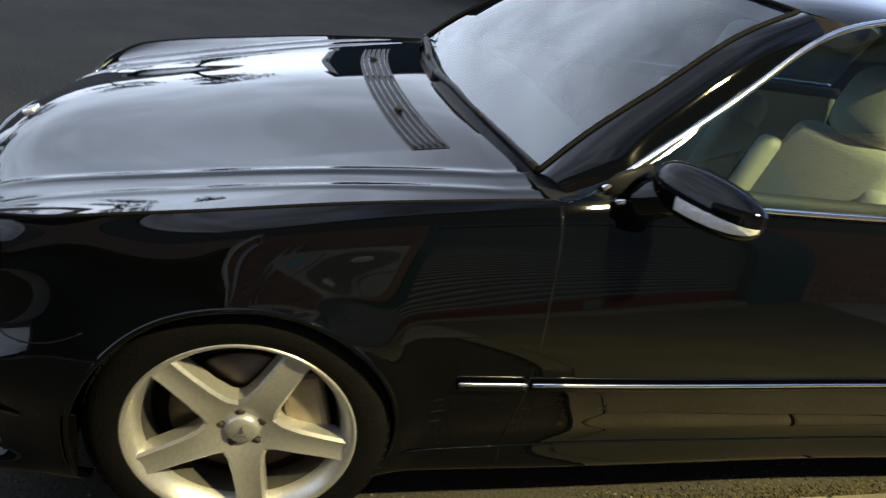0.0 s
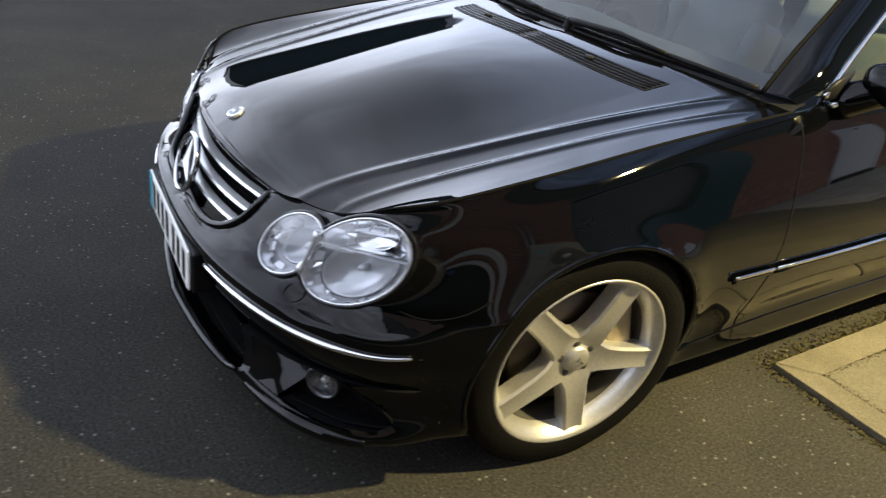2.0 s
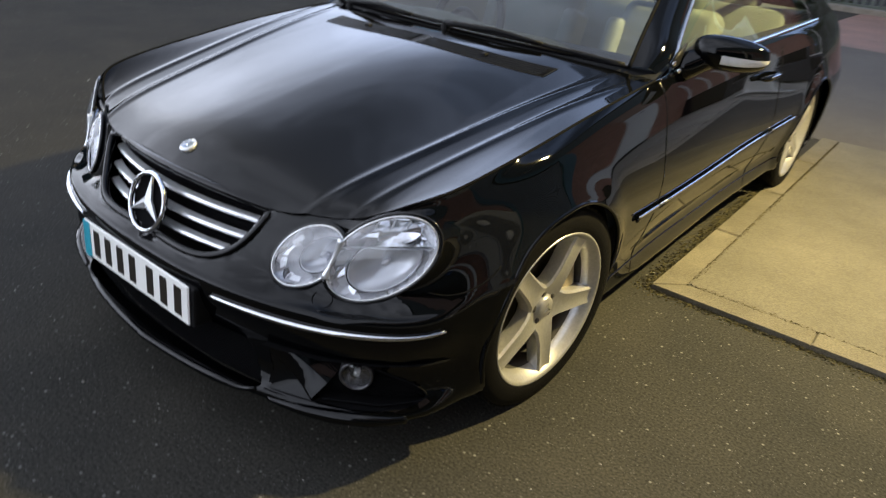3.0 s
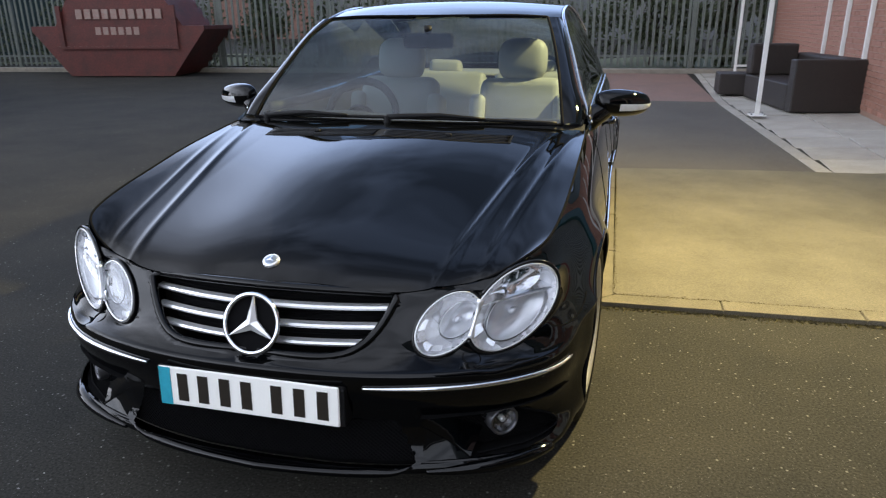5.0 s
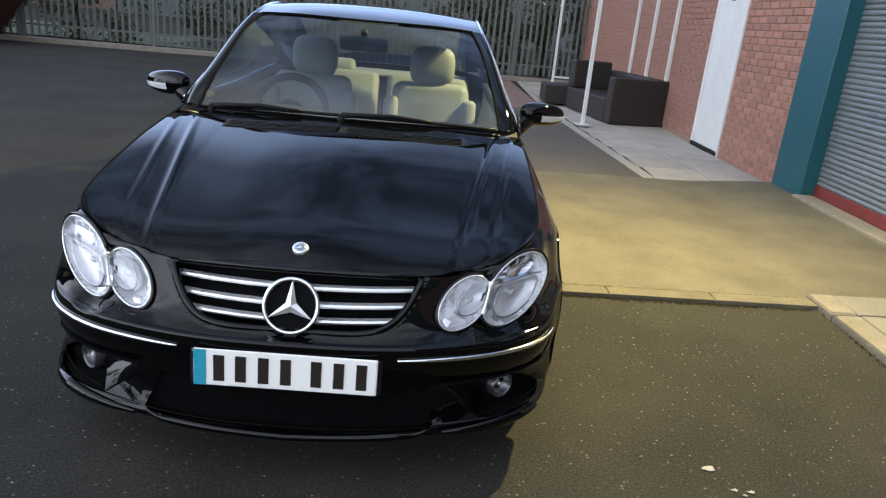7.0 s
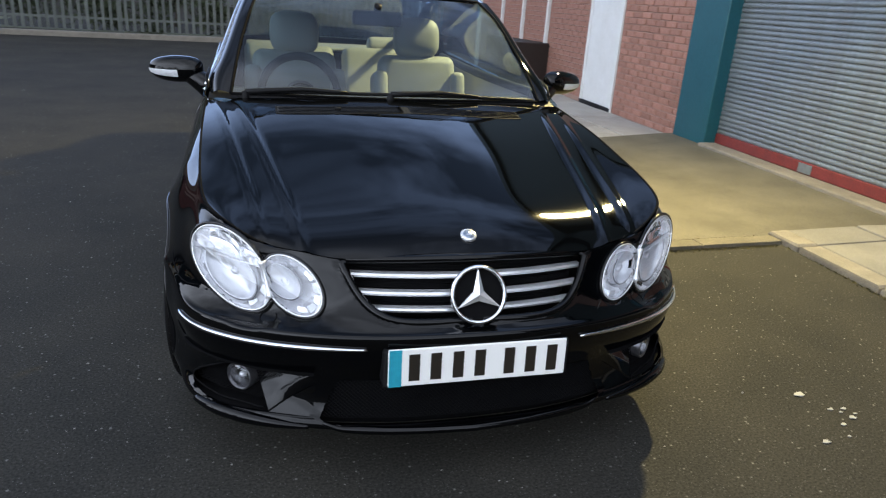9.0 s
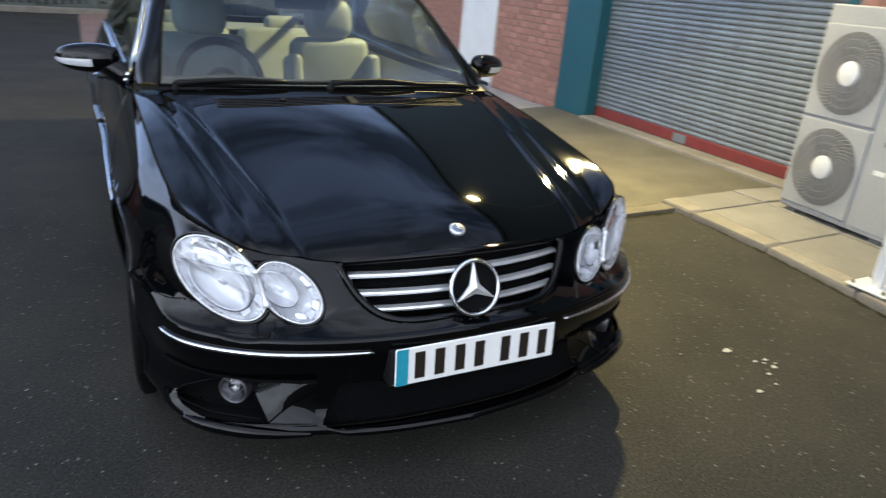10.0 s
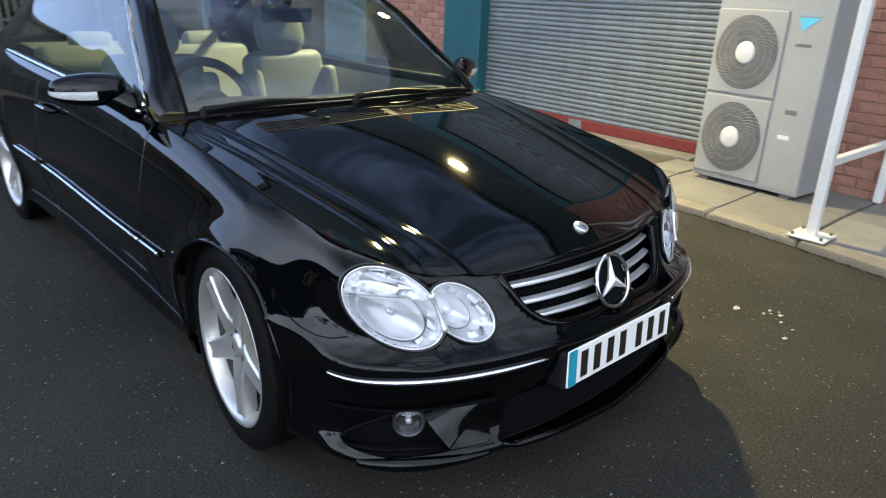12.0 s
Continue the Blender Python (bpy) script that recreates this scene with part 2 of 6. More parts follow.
def flecked(m, scale, share, pale):
    """Lays small pale stones into a surface."""
    nt = m.node_tree
    b = nt.nodes["Principled BSDF"]
    old = b.inputs["Base Color"].links[0].from_socket
    tc, vo, sep, pick, near, both_ = (nt.nodes.new("ShaderNode" + k) for k in ("TexCoord", "TexVoronoi", "SeparateColor", "MapRange", "MapRange", "Math"))
    vo.inputs["Scale"].default_value = scale
    nt.links.new(tc.outputs["Object"], vo.inputs["Vector"])
    nt.links.new(vo.outputs["Color"], sep.inputs[0])
    pick.inputs[1].default_value, pick.inputs[2].default_value = 1 - share, 1 - share * 0.3
    nt.links.new(sep.outputs[0], pick.inputs[0])
    near.inputs[1].default_value, near.inputs[2].default_value, near.inputs[3].default_value, near.inputs[4].default_value = 0.18, 0.42, 1.0, 0.0
    nt.links.new(vo.outputs["Distance"], near.inputs[0])
    both_.operation = "MULTIPLY"
    nt.links.new(pick.outputs[0], both_.inputs[0])
    nt.links.new(near.outputs[0], both_.inputs[1])
    mix = nt.nodes.new("ShaderNodeMix")
    mix.data_type = "RGBA"
    mix.inputs[7].default_value = (*pale, 1)
    nt.links.new(both_.outputs[0], mix.inputs[0])
    nt.links.new(old, mix.inputs[6])
    nt.links.new(mix.outputs[2], b.inputs["Base Color"])


flecked(ASPHALT, 75, 0.05, (0.17, 0.165, 0.15))
flecked(ASPHALT, 160, 0.16, (0.10, 0.098, 0.09))
REDTARMAC = material("red_tarmac", (0.26, 0.150, 0.113), 0.8, 0.0, (0.17, 0.112, 0.092), 1.6, 0.9, 0.6, 95, fine=(110, 0.5))
PALETARMAC = material("pale_tarmac", (0.098, 0.089, 0.079), 0.85, 0.0, (0.128, 0.117, 0.103), 0.9, 0.9, 0.05, 480, fine=(300, 0.5), spec=0.08)
CONCRETE = material("pad_concrete", (0.140, 0.124, 0.089), 0.85, 0.0, (0.082, 0.073, 0.050), 2.0, 1.0, 0.35, 140, fine=(120, 0.22))
EDGING = material("edging_concrete", (0.150, 0.131, 0.093), 0.88, 0.0, (0.09, 0.079, 0.054), 5, 0.9, 0.5, 120, fine=(150, 0.25), pieces=0.1)
KERB = material("kerb_concrete", (0.255, 0.228, 0.185), 0.88, 0.0, (0.165, 0.147, 0.118), 6, 0.9, 0.5, 120, fine=(150, 0.25), pieces=0.1)
SLAB = material("paving_slab", (0.245, 0.230, 0.200), 0.86, 0.0, (0.17, 0.16, 0.14), 4, 0.8, 0.4, 150, fine=(160, 0.22), pieces=0.14)
WORNSLAB = material("worn_paving_slab", (0.40, 0.37, 0.32), 0.86, 0.0, (0.29, 0.27, 0.235), 3, 0.9, 0.4, 150, fine=(160, 0.22), pieces=0.14)
BRICK = material("red_brick", (0.310, 0.140, 0.096), 0.9, 0.0, (0.37, 0.190, 0.140), 9, 0.9, 0.6, 90, fine=(130, 0.3), pieces=0.17)
MORTAR = material("mortar", (0.36, 0.225, 0.170), 0.95, 0.0, (0.29, 0.19, 0.15), 12, 0.8, 0.5, 150)
TEAL = material("teal_paint", (0.004, 0.070, 0.090), 0.45, 0.0, (0.010, 0.090, 0.110), 3, 0.7, 0.15, 60, fine=(50, 0.1))
SHUTTER = material("galvanised_shutter", (0.195, 0.228, 0.236), 0.48, 0.35, (0.17, 0.178, 0.185), 4, 0.8, 0.1, 80, fine=(30, 0.12), pieces=0.08)
REDSTEEL = material("red_oxide_paint", (0.20, 0.025, 0.020), 0.6, 0.0, (0.13, 0.020, 0.018), 10, 0.8, 0.2, 80, fine=(60, 0.2))
WHITEPAINT = material("white_paint", (0.74, 0.74, 0.72), 0.45, 0.0, (0.62, 0.61, 0.57), 4, 0.6, 0.1, 60, fine=(70, 0.06))
ACGREY = material("unit_enamel", (0.32, 0.325, 0.325), 0.5, 0.0, (0.275, 0.28, 0.275), 3, 0.7, 0.08, 60, fine=(60, 0.05))
ACDARK = material("unit_fan_grey", (0.15, 0.15, 0.15), 0.6, 0.0, (0.08, 0.08, 0.08), 8, 0.5)
ACLIGHT = material("unit_hub_white", (0.62, 0.62, 0.61), 0.5, 0.0, (0.52, 0.52, 0.51), 6, 0.5)
CLADDING = material("dark_green_cladding", (0.012, 0.030, 0.027), 0.55, 0.0, (0.018, 0.038, 0.034), 1.5, 0.7, fine=(40, 0.15))
RATTAN = material("brown_rattan", (0.026, 0.018, 0.014), 0.6, 0.0, (0.016, 0.011, 0.009), 20, 0.7, 0.5, 90)
FENCE = material("galvanised_steel", (0.155, 0.168, 0.150), 0.6, 0.3, (0.10, 0.112, 0.10), 5, 0.8, fine=(40, 0.15), pieces=0.1)
SKIPRED = material("skip_red_paint", (0.125, 0.022, 0.016), 0.6, 0.0, (0.055, 0.016, 0.012), 3, 0.9, 0.2, 40, fine=(30, 0.25))
MOSS = material("verge_grass", (0.080, 0.066, 0.020), 0.9, 0.0, (0.036, 0.030, 0.012), 14, 1.0)
LEAVES = material("hedge_leaves", (0.035, 0.050, 0.020), 0.8, 0.0, (0.060, 0.070, 0.030), 3, 0.9)
BARK = material("bark", (0.07, 0.055, 0.04), 0.9, 0.0, (0.04, 0.03, 0.025), 14, 0.8, 0.6, 40)


# ---- building helpers ----
def spline(pts, n=None, at=None):
    """Natural cubic spline through pts, by chord length; n even samples or samples at the given knots."""
    p = np.array(pts, float)
    d = np.concatenate([[0], np.cumsum(np.linalg.norm(np.diff(p, axis=0), axis=1))])
    d /= d[-1]
    return cubic(d, p, np.linspace(0, 1, n) if at is None else np.array(at))


def cubic(d, p, q):
    """Natural cubic interpolation of the values p at the knots d, at q."""
    k = len(d)
    h = np.diff(d)
    a = np.zeros((k, k))
    r = np.zeros((k, p.shape[1]))
    a[0, 0] = a[-1, -1] = 1
    for i in range(1, k - 1):
        a[i, i - 1], a[i, i], a[i, i + 1] = h[i - 1], 2 * (h[i - 1] + h[i]), h[i]
        r[i] = 6 * ((p[i + 1] - p[i]) / h[i] - (p[i] - p[i - 1]) / h[i - 1])
    m = np.linalg.solve(a, r)
    i = np.clip(np.searchsorted(d, q, side="right") - 1, 0, k - 2)
    hh = h[i][:, None]
    u, v = (d[i + 1] - q)[:, None], (q - d[i])[:, None]
    return m[i] * u ** 3 / (6 * hh) + m[i + 1] * v ** 3 / (6 * hh) + (p[i] / hh - m[i] * hh / 6) * u + (p[i + 1] / hh - m[i + 1] * hh / 6) * v


def coons(bottom, top, left, right, nu, nv):
    """A patch between four curves; bottom and top run from left to right."""
    b, t, l, r = spline(bottom, nu), spline(top, nu), spline(left, nv), spline(right, nv)
    u, v = np.linspace(0, 1, nu)[None, :, None], np.linspace(0, 1, nv)[:, None, None]
    ruled = (1 - v) * b[None] + v * t[None] + (1 - u) * l[:, None] + u * r[:, None]
    return ruled - ((1 - u) * (1 - v) * b[0] + u * (1 - v) * b[-1] + (1 - u) * v * t[0] + u * v * t[-1])


def mesh(name, verts, faces, mat, parent=None, smooth=True, label=""):
    me = bpy.data.meshes.new(name)
    me.from_pydata([tuple(map(float, v)) for v in verts], [], [tuple(map(int, f)) for f in faces])
    me.materials.append(mat)
    if smooth:
        me.shade_smooth()
    me.update()
    ob = new(name, me)
    ob.parent = parent
    return tagged(ob, label)


def part(name, bm, mat, parent=None, label="", smooth=False):
    me = bpy.data.meshes.new(name)
    bm.to_mesh(me)
    bm.free()
    me.materials.append(mat)
    if smooth:
        me.shade_smooth()
    ob = new(name, me)
    ob.parent = parent
    return tagged(ob, label)


def sheet(name, grid, mat, parent=None, keep=None, label="", flip=False):
    """A grid of points as one smooth mesh; keep(face centre) leaves faces out."""
    g = np.asarray(grid)
    nv, nu = g.shape[:2]
    v = g.reshape(-1, 3)
    f = [(j * nu + i, j * nu + i + 1, (j + 1) * nu + i + 1, (j + 1) * nu + i) for j in range(nv - 1) for i in range(nu - 1)]
    if keep is not None:
        f = [q for q in f if keep(v[list(q)].mean(axis=0))]
    if flip:
        f = [q[::-1] for q in f]
    used = sorted({i for q in f for i in q})
    where = {o: n for n, o in enumerate(used)}
    return mesh(name, v[used], [[where[i] for i in q] for q in f], mat, parent, True, label)


def both(fn, *args, **kw):
    """Runs fn for the near side (1) and the off side (-1)."""
    return [fn(s, *args, **kw) for s in (1, -1)]


def mirrored(grid, s):
    g = np.array(grid, float)
    g[..., 0] *= s
    return g


def box(bm, x0, x1, y0, y1, z0, z1, bevel=0.0, seg=2, m=None):
    r = bmesh.ops.create_cube(bm, size=1.0, matrix=Matrix.Translation(((x0 + x1) / 2, (y0 + y1) / 2, (z0 + z1) / 2)) @ Matrix.Diagonal((x1 - x0, y1 - y0, z1 - z0, 1)))
    vs = r["verts"]
    if bevel:
        es = list({e for v in vs for e in v.link_edges})
        q = bmesh.ops.bevel(bm, geom=es, offset=bevel, segments=seg, affect="EDGES", profile=0.5)
        vs = list({v for f in q["faces"] for v in f.verts} | {v for v in vs if v.is_valid})
    if m is not None:
        bmesh.ops.transform(bm, matrix=m, verts=list({v for v in vs if v.is_valid}))
    return vs


def boxed(*args, **kw):
    bm = bmesh.new()
    box(bm, *args, **kw)
    return bm


def tube(name, pts, radius, mat, parent=None, label="", sides=10, flat=1.0, up=(0, 0, 1), closed=False):
    """A round or flattened bar along a line of points, with closed ends. radius: a number or one for each point."""
    p = np.array(pts, float)
    n = len(p)
    rad = np.full(n, radius) if np.isscalar(radius) else np.interp(np.linspace(0, 1, n), np.linspace(0, 1, len(radius)), radius)
    t = np.gradient(p, axis=0)
    if closed:
        t = np.roll(p, -1, axis=0) - np.roll(p, 1, axis=0)
    t /= np.linalg.norm(t, axis=1)[:, None]
    a = np.cross(t, np.array(up, float))
    a /= np.maximum(np.linalg.norm(a, axis=1)[:, None], 1e-9)
    b = np.cross(a, t)
    ang = np.linspace(0, 2 * np.pi, sides, endpoint=False)
    v = (p[:, None] + rad[:, None, None] * (np.cos(ang)[None, :, None] * a[:, None] * flat + np.sin(ang)[None, :, None] * b[:, None])).reshape(-1, 3)
    f = []
    for j in range(n if closed else n - 1):
        k = (j + 1) % n
        f += [(j * sides + i, j * sides + (i + 1) % sides, k * sides + (i + 1) % sides, k * sides + i) for i in range(sides)]
    if not closed:
        f += [tuple(range(sides))[::-1], tuple(range((n - 1) * sides, n * sides))]
    return mesh(name, v, f, mat, parent, True, label)


def lathe(name, profile, mat, parent=None, label="", seg=64, axis="x"):
    """Turns a profile of (radius, offset) about the x axis."""
    p = np.array(profile, float)
    k = len(p)
    a = np.linspace(0, 2 * np.pi, seg, endpoint=False)
    v = np.stack([np.broadcast_to(p[:, 1], (seg, k)), np.cos(a)[:, None] * p[:, 0], np.sin(a)[:, None] * p[:, 0]], -1).reshape(-1, 3)
    f = [(j * k + i, j * k + i + 1, ((j + 1) % seg) * k + i + 1, ((j + 1) % seg) * k + i) for j in range(seg) for i in range(k - 1)]
    return mesh(name, v, f, mat, parent, True, label)


# ---- the coupe ----
car = tagged(new("car"), "black two-door coupe with cream leather seats, parked on asphalt", "car")

# stations round the body: the plan at its widest, and the line where sides meet the top
PLAN = [(0, -.741), (.2, -.734), (.37, -.709), (.475, -.681), (.583, -.637), (.688, -.568), (.766, -.485), (.810, -.385), (.842, -.2), (.858, .05), (.860, .4),
        (.865, .75), (.868, 1.4), (.868, 2.1), (.868, 2.8), (.84, 3.4), (.72, 3.76), (.45, 3.86), (0, 3.89)]
TOPX = [(0, -.612), (.2, -.603), (.37, -.582), (.46, -.555), (.56, -.512), (.665, -.455), (.715, -.37), (.735, -.25), (.748, -.08), (.758, .13), (.766, .42),
        (.772, .72), (.782, 1.4), (.778, 2.1), (.755, 2.8), (.70, 3.4), (.60, 3.68), (.38, 3.78), (0, 3.81)]
TOPZ = [.648, .642, .630, .642, .655, .708, .738, .765, .798, .838, .880, .912, .935, .95, .955, .935, .915, .905, .90]
AXLE, WHEELBASE, WHEEL_R, ARCH_R = 0.008, 2.715, 0.315, 0.334

plan, topline = np.array(PLAN), np.column_stack([TOPX, TOPZ])
tang = np.gradient(plan, axis=0)
tang[0], tang[-1] = (1, 0), (-1, 0)
tang /= np.linalg.norm(tang, axis=1)[:, None]
outward = np.column_stack([tang[:, 1], -tang[:, 0]])
front = np.clip((-plan[:, 1] - 0.25) / 0.3, 0, 1)
front = front * front * (3 - 2 * front)

# rows from the lip to the top line: height and inset, for the nose and for the flank
NOSE = [(.150, .07), (.160, .02), (.185, .012), (.235, .035), (.31, .035), (.385, .008), (.448, .0), (.466, .014), (.486, .055)]
FLANK = [(.155, .09), (.175, .045), (.22, .030), (.29, .022), (.36, .012), (.43, .004), (.48, .0), (.53, -.002), (.60, .0)]
# the bumper swells below its bright strip, most at the corners
CORNER = np.interp(np.arange(len(plan)), (1, 3, 5, 7, 8, 9), (0, .3, 1, .9, .5, 0))
# the doors tuck in above the sill
TUCK = np.interp(plan[:, 1], (.35, .64, 2.05, 2.40), (0, 1, 1, 0))
rows = []
for (zn, dn), (zf, df) in zip(NOSE, FLANK):
    z = front * zn + (1 - front) * zf + .018 * CORNER * (zn < .2)
    d = front * dn + (1 - front) * df - CORNER * np.interp(zn, (.15, .20, .26, .34, .40, .46), (.020, .028, .016, .012, .008, 0))
    d = d + TUCK * np.interp(zf, (.175, .22, .25, .29, .36, .43, .48), (0, .006, .022, .024, .016, .006, 0))
    rows.append(np.column_stack([plan - outward * d[:, None], z]))
low = rows[-1]
for share, swell in ((.35, .014), (.68, .022), (.88, .014)):
    r = low + (topline - low) * share
    lean = np.column_stack([outward * 0.9, np.full(len(plan), 0.45)])
    r = r + lean * swell * (1.0 - 0.55 * front[:, None])
    rows.append(r)
rows.append(topline)
knots = np.concatenate([[0], np.cumsum(np.linalg.norm(np.diff(plan, axis=0), axis=1))])
knots /= knots[-1]
NU, NV = 330, 96
where = np.concatenate([np.linspace(0, .24, 110, endpoint=False), np.linspace(.24, 1, NU - 110)])
lines = np.array([cubic(knots, r, where) for r in rows])
rk = np.linspace(0, 1, len(rows))
flank = np.stack([cubic(rk, lines[:, i], np.linspace(0, 1, NV)) for i in range(NU)], axis=1)
top_line = cubic(knots, topline, where)

# flares over the wheels
for yc in (AXLE, WHEELBASE):
    rr = np.hypot(flank[..., 1] - yc, flank[..., 2] - .32)
    swell = 0.014 * np.exp(-((rr - ARCH_R) / 0.05) ** 2) * (flank[..., 0] > 0.7)
    flank[..., 0] += swell

# head lamp ovals: centre, half width, half height
LAMP_BIG = (np.array((.645, -.511, .588)), np.array((.098, .060, .018)), np.array((.022, .037, .102)))
LAMP_SMALL = (np.array((.489, -.584, .559)), np.array((.074, .030, .012)), np.array((.014, .034, .072)))


def oval(lamp, r, ang, out=0.0):
    c, a, b = lamp
    n = np.cross(a, b)
    n /= np.linalg.norm(n)
    n = n if n[1] < 0 else -n
    return c + r * (np.cos(ang) * a + np.sin(ang) * b) + n * out


def inside(lamp, p):
    """How far out of an oval a point lies, seen along the oval's normal (1: on its edge), and its height above the oval."""
    c, a, b = lamp
    n = np.cross(a, b)
    n /= np.linalg.norm(n)
    n = n if n[1] < 0 else -n
    m = np.linalg.inv(np.column_stack([a, b, n]))
    q = (p - c) @ m.T
    return np.hypot(q[..., 0], q[..., 1]), q[..., 2], n


for lamp in (LAMP_BIG, LAMP_SMALL):
    rho, height, n = inside(lamp, flank)
    w = np.clip((1.42 - rho) / 0.36, 0, 1) * (np.abs(height) < 0.16) * (flank[..., 0] > 0.3)
    w = w * w * (3 - 2 * w)
    flank = flank - (w * (height + 0.004))[..., None] * n

# the wing runs smoothly into the lamps
near = np.minimum(inside(LAMP_BIG, flank)[0], inside(LAMP_SMALL, flank)[0])
soft = np.clip((near - 1.05) / .3, 0, 1) * np.clip((6.0 - near) / 2.0, 0, 1) * np.clip((-.05 - flank[..., 1]) / .2, 0, 1)
soft[-1], soft[:56], soft[:, 0] = 0, 0, 0
for _ in range(160):
    mean = flank.copy()
    mean[1:-1, 1:-1] = (flank[:-2, 1:-1] + flank[2:, 1:-1] + flank[1:-1, :-2] + flank[1:-1, 2:]) / 4
    flank = flank + (mean - flank) * soft[..., None]


def arch_cut(g, yc):
    """Draws the rim of the wheel opening onto its circle; returns which points lie within."""
    rr = np.hypot(g[..., 1] - yc, g[..., 2] - .32)
    hole = (rr < ARCH_R) & (g[..., 0] > 0.5)
    k = np.where(hole, ARCH_R / np.maximum(rr, 1e-6), 1)
    g2 = g.copy()
    g2[..., 1] = yc + (g[..., 1] - yc) * k
    g2[..., 2] = np.where(hole, .32 + (g[..., 2] - .32) * k, g[..., 2])
    return g2, hole


whole = flank.copy()
holes = np.zeros(flank.shape[:2], bool)
for yc in (AXLE, WHEELBASE):
    flank, h = arch_cut(flank, yc)
    holes |= h

GRILLE_HALF = .357


def grille_low(x):
    return .486 + .128 * (abs(x) / GRILLE_HALF) ** 7


def grille_high(x):
    return .634 - .013 * (x / GRILLE_HALF) ** 2


def in_grille(p, grow=0.0):
    x, z = abs(p[0]), p[2]
    if x > GRILLE_HALF + grow or p[1] > -.45:
        return False
    return grille_low(x) - grow < z < grille_high(x) + grow


RIM = np.array([(x, grille_low(x)) for x in np.linspace(0, GRILLE_HALF, 170)] + [(GRILLE_HALF, z) for z in np.linspace(.614, .621, 6)] + [(x, grille_high(x)) for x in np.linspace(GRILLE_HALF, 0, 170)])


def snap(g, line, reach, keep):
    """Draws the points close to an opening's edge onto it, so that the cut runs clean."""
    out = g.copy()
    for j, i in np.argwhere(keep):
        p = g[j, i]
        d = np.hypot(line[:, 0] - p[0], line[:, 1] - p[2])
        k = int(np.argmin(d))
        if d[k] < reach:
            out[j, i, 0], out[j, i, 2] = line[k]
    return out


flank = snap(flank, RIM, .010, (flank[..., 1] < -.45) & (flank[..., 0] < .42) & (flank[..., 2] > .45))


SIDE_OPENING = spline([(x, 0, z) for x, z in ((.452, .203), (.54, .206), (.65, .208), (.735, .214), (.766, .230), (.752, .262), (.715, .292), (.676, .320), (.634, .331), (.560, .333), (.475, .331), (.436, .306), (.442, .250), (.452, .203))], 240)[:, ::2]
MID_OPENING = np.concatenate([np.linspace(p, q, 60) for p, q in (((-.02, .186), (.405, .186)), ((.405, .186), (.425, .200)), ((.425, .200), (.375, .316)), ((.375, .316), (-.02, .318)))])


def within(line, x, z):
    """Whether a point lies inside a closed outline."""
    a, b = line, np.roll(line, -1, axis=0)
    cross = (a[:, 1] > z) != (b[:, 1] > z)
    at = a[:, 0] + (z - a[:, 1]) / np.where(b[:, 1] == a[:, 1], 1, b[:, 1] - a[:, 1]) * (b[:, 0] - a[:, 0])
    return bool((cross & (x < at)).sum() % 2)


for outline in (SIDE_OPENING, MID_OPENING):
    flank = snap(flank, outline, .0065, (flank[..., 1] < -.38) & (flank[..., 2] > .17) & (flank[..., 2] < .35))


def fog_zone(p):
    """The side intake in the bumper: a blade-shaped opening."""
    return p[1] < -.38 and within(SIDE_OPENING, p[0], p[2])


def mid_zone(p):
    return p[1] < -.5 and within(MID_OPENING, abs(p[0]), p[2])


def piece_of(c, i, j):
    """Which panel a cell of the flank belongs to."""
    x, y, z = c
    if y < .05 and (j < NV * 0.585 if x > 0.70 else j < NV * 0.60):
        return "front_bumper"
    if y < -.30 and x < .70:
        return "front_panel"
    if y < .626:
        return "front_wing"
    if z < .20 and y < 2.715:
        return "side_sill"
    if y < 1.98:
        return "door"
    if y < 3.45:
        return "rear_wing"
    return "rear_bumper"


def flank_panels(s):
    g = mirrored(flank, s)
    cells = {}
    for j in range(NV - 1):
        for i in range(NU - 1):
            if holes[j, i] and holes[j, i + 1] and holes[j + 1, i] and holes[j + 1, i + 1]:
                continue
            c = (whole[j, i] + whole[j + 1, i + 1]) / 2
            f = flank[j:j + 2, i:i + 2].mean(axis=(0, 1))
            if in_grille(c) or fog_zone(f) or mid_zone(f):
                continue
            if min(inside(LAMP_BIG, c)[0], inside(LAMP_SMALL, c)[0]) < 1.0 and c[1] < -.3:
                continue
            cells.setdefault(piece_of(c, i, j), []).append((j * NU + i, j * NU + i + 1, (j + 1) * NU + i + 1, (j + 1) * NU + i))
    v = g.reshape(-1, 3)
    for name, f in cells.items():
        used = sorted({i for q in f for i in q})
        at = {o: n for n, o in enumerate(used)}
        mesh(name, v[used], [[at[i] for i in (q if s > 0 else q[::-1])] for q in f], PAINT, car, True)


both(flank_panels)

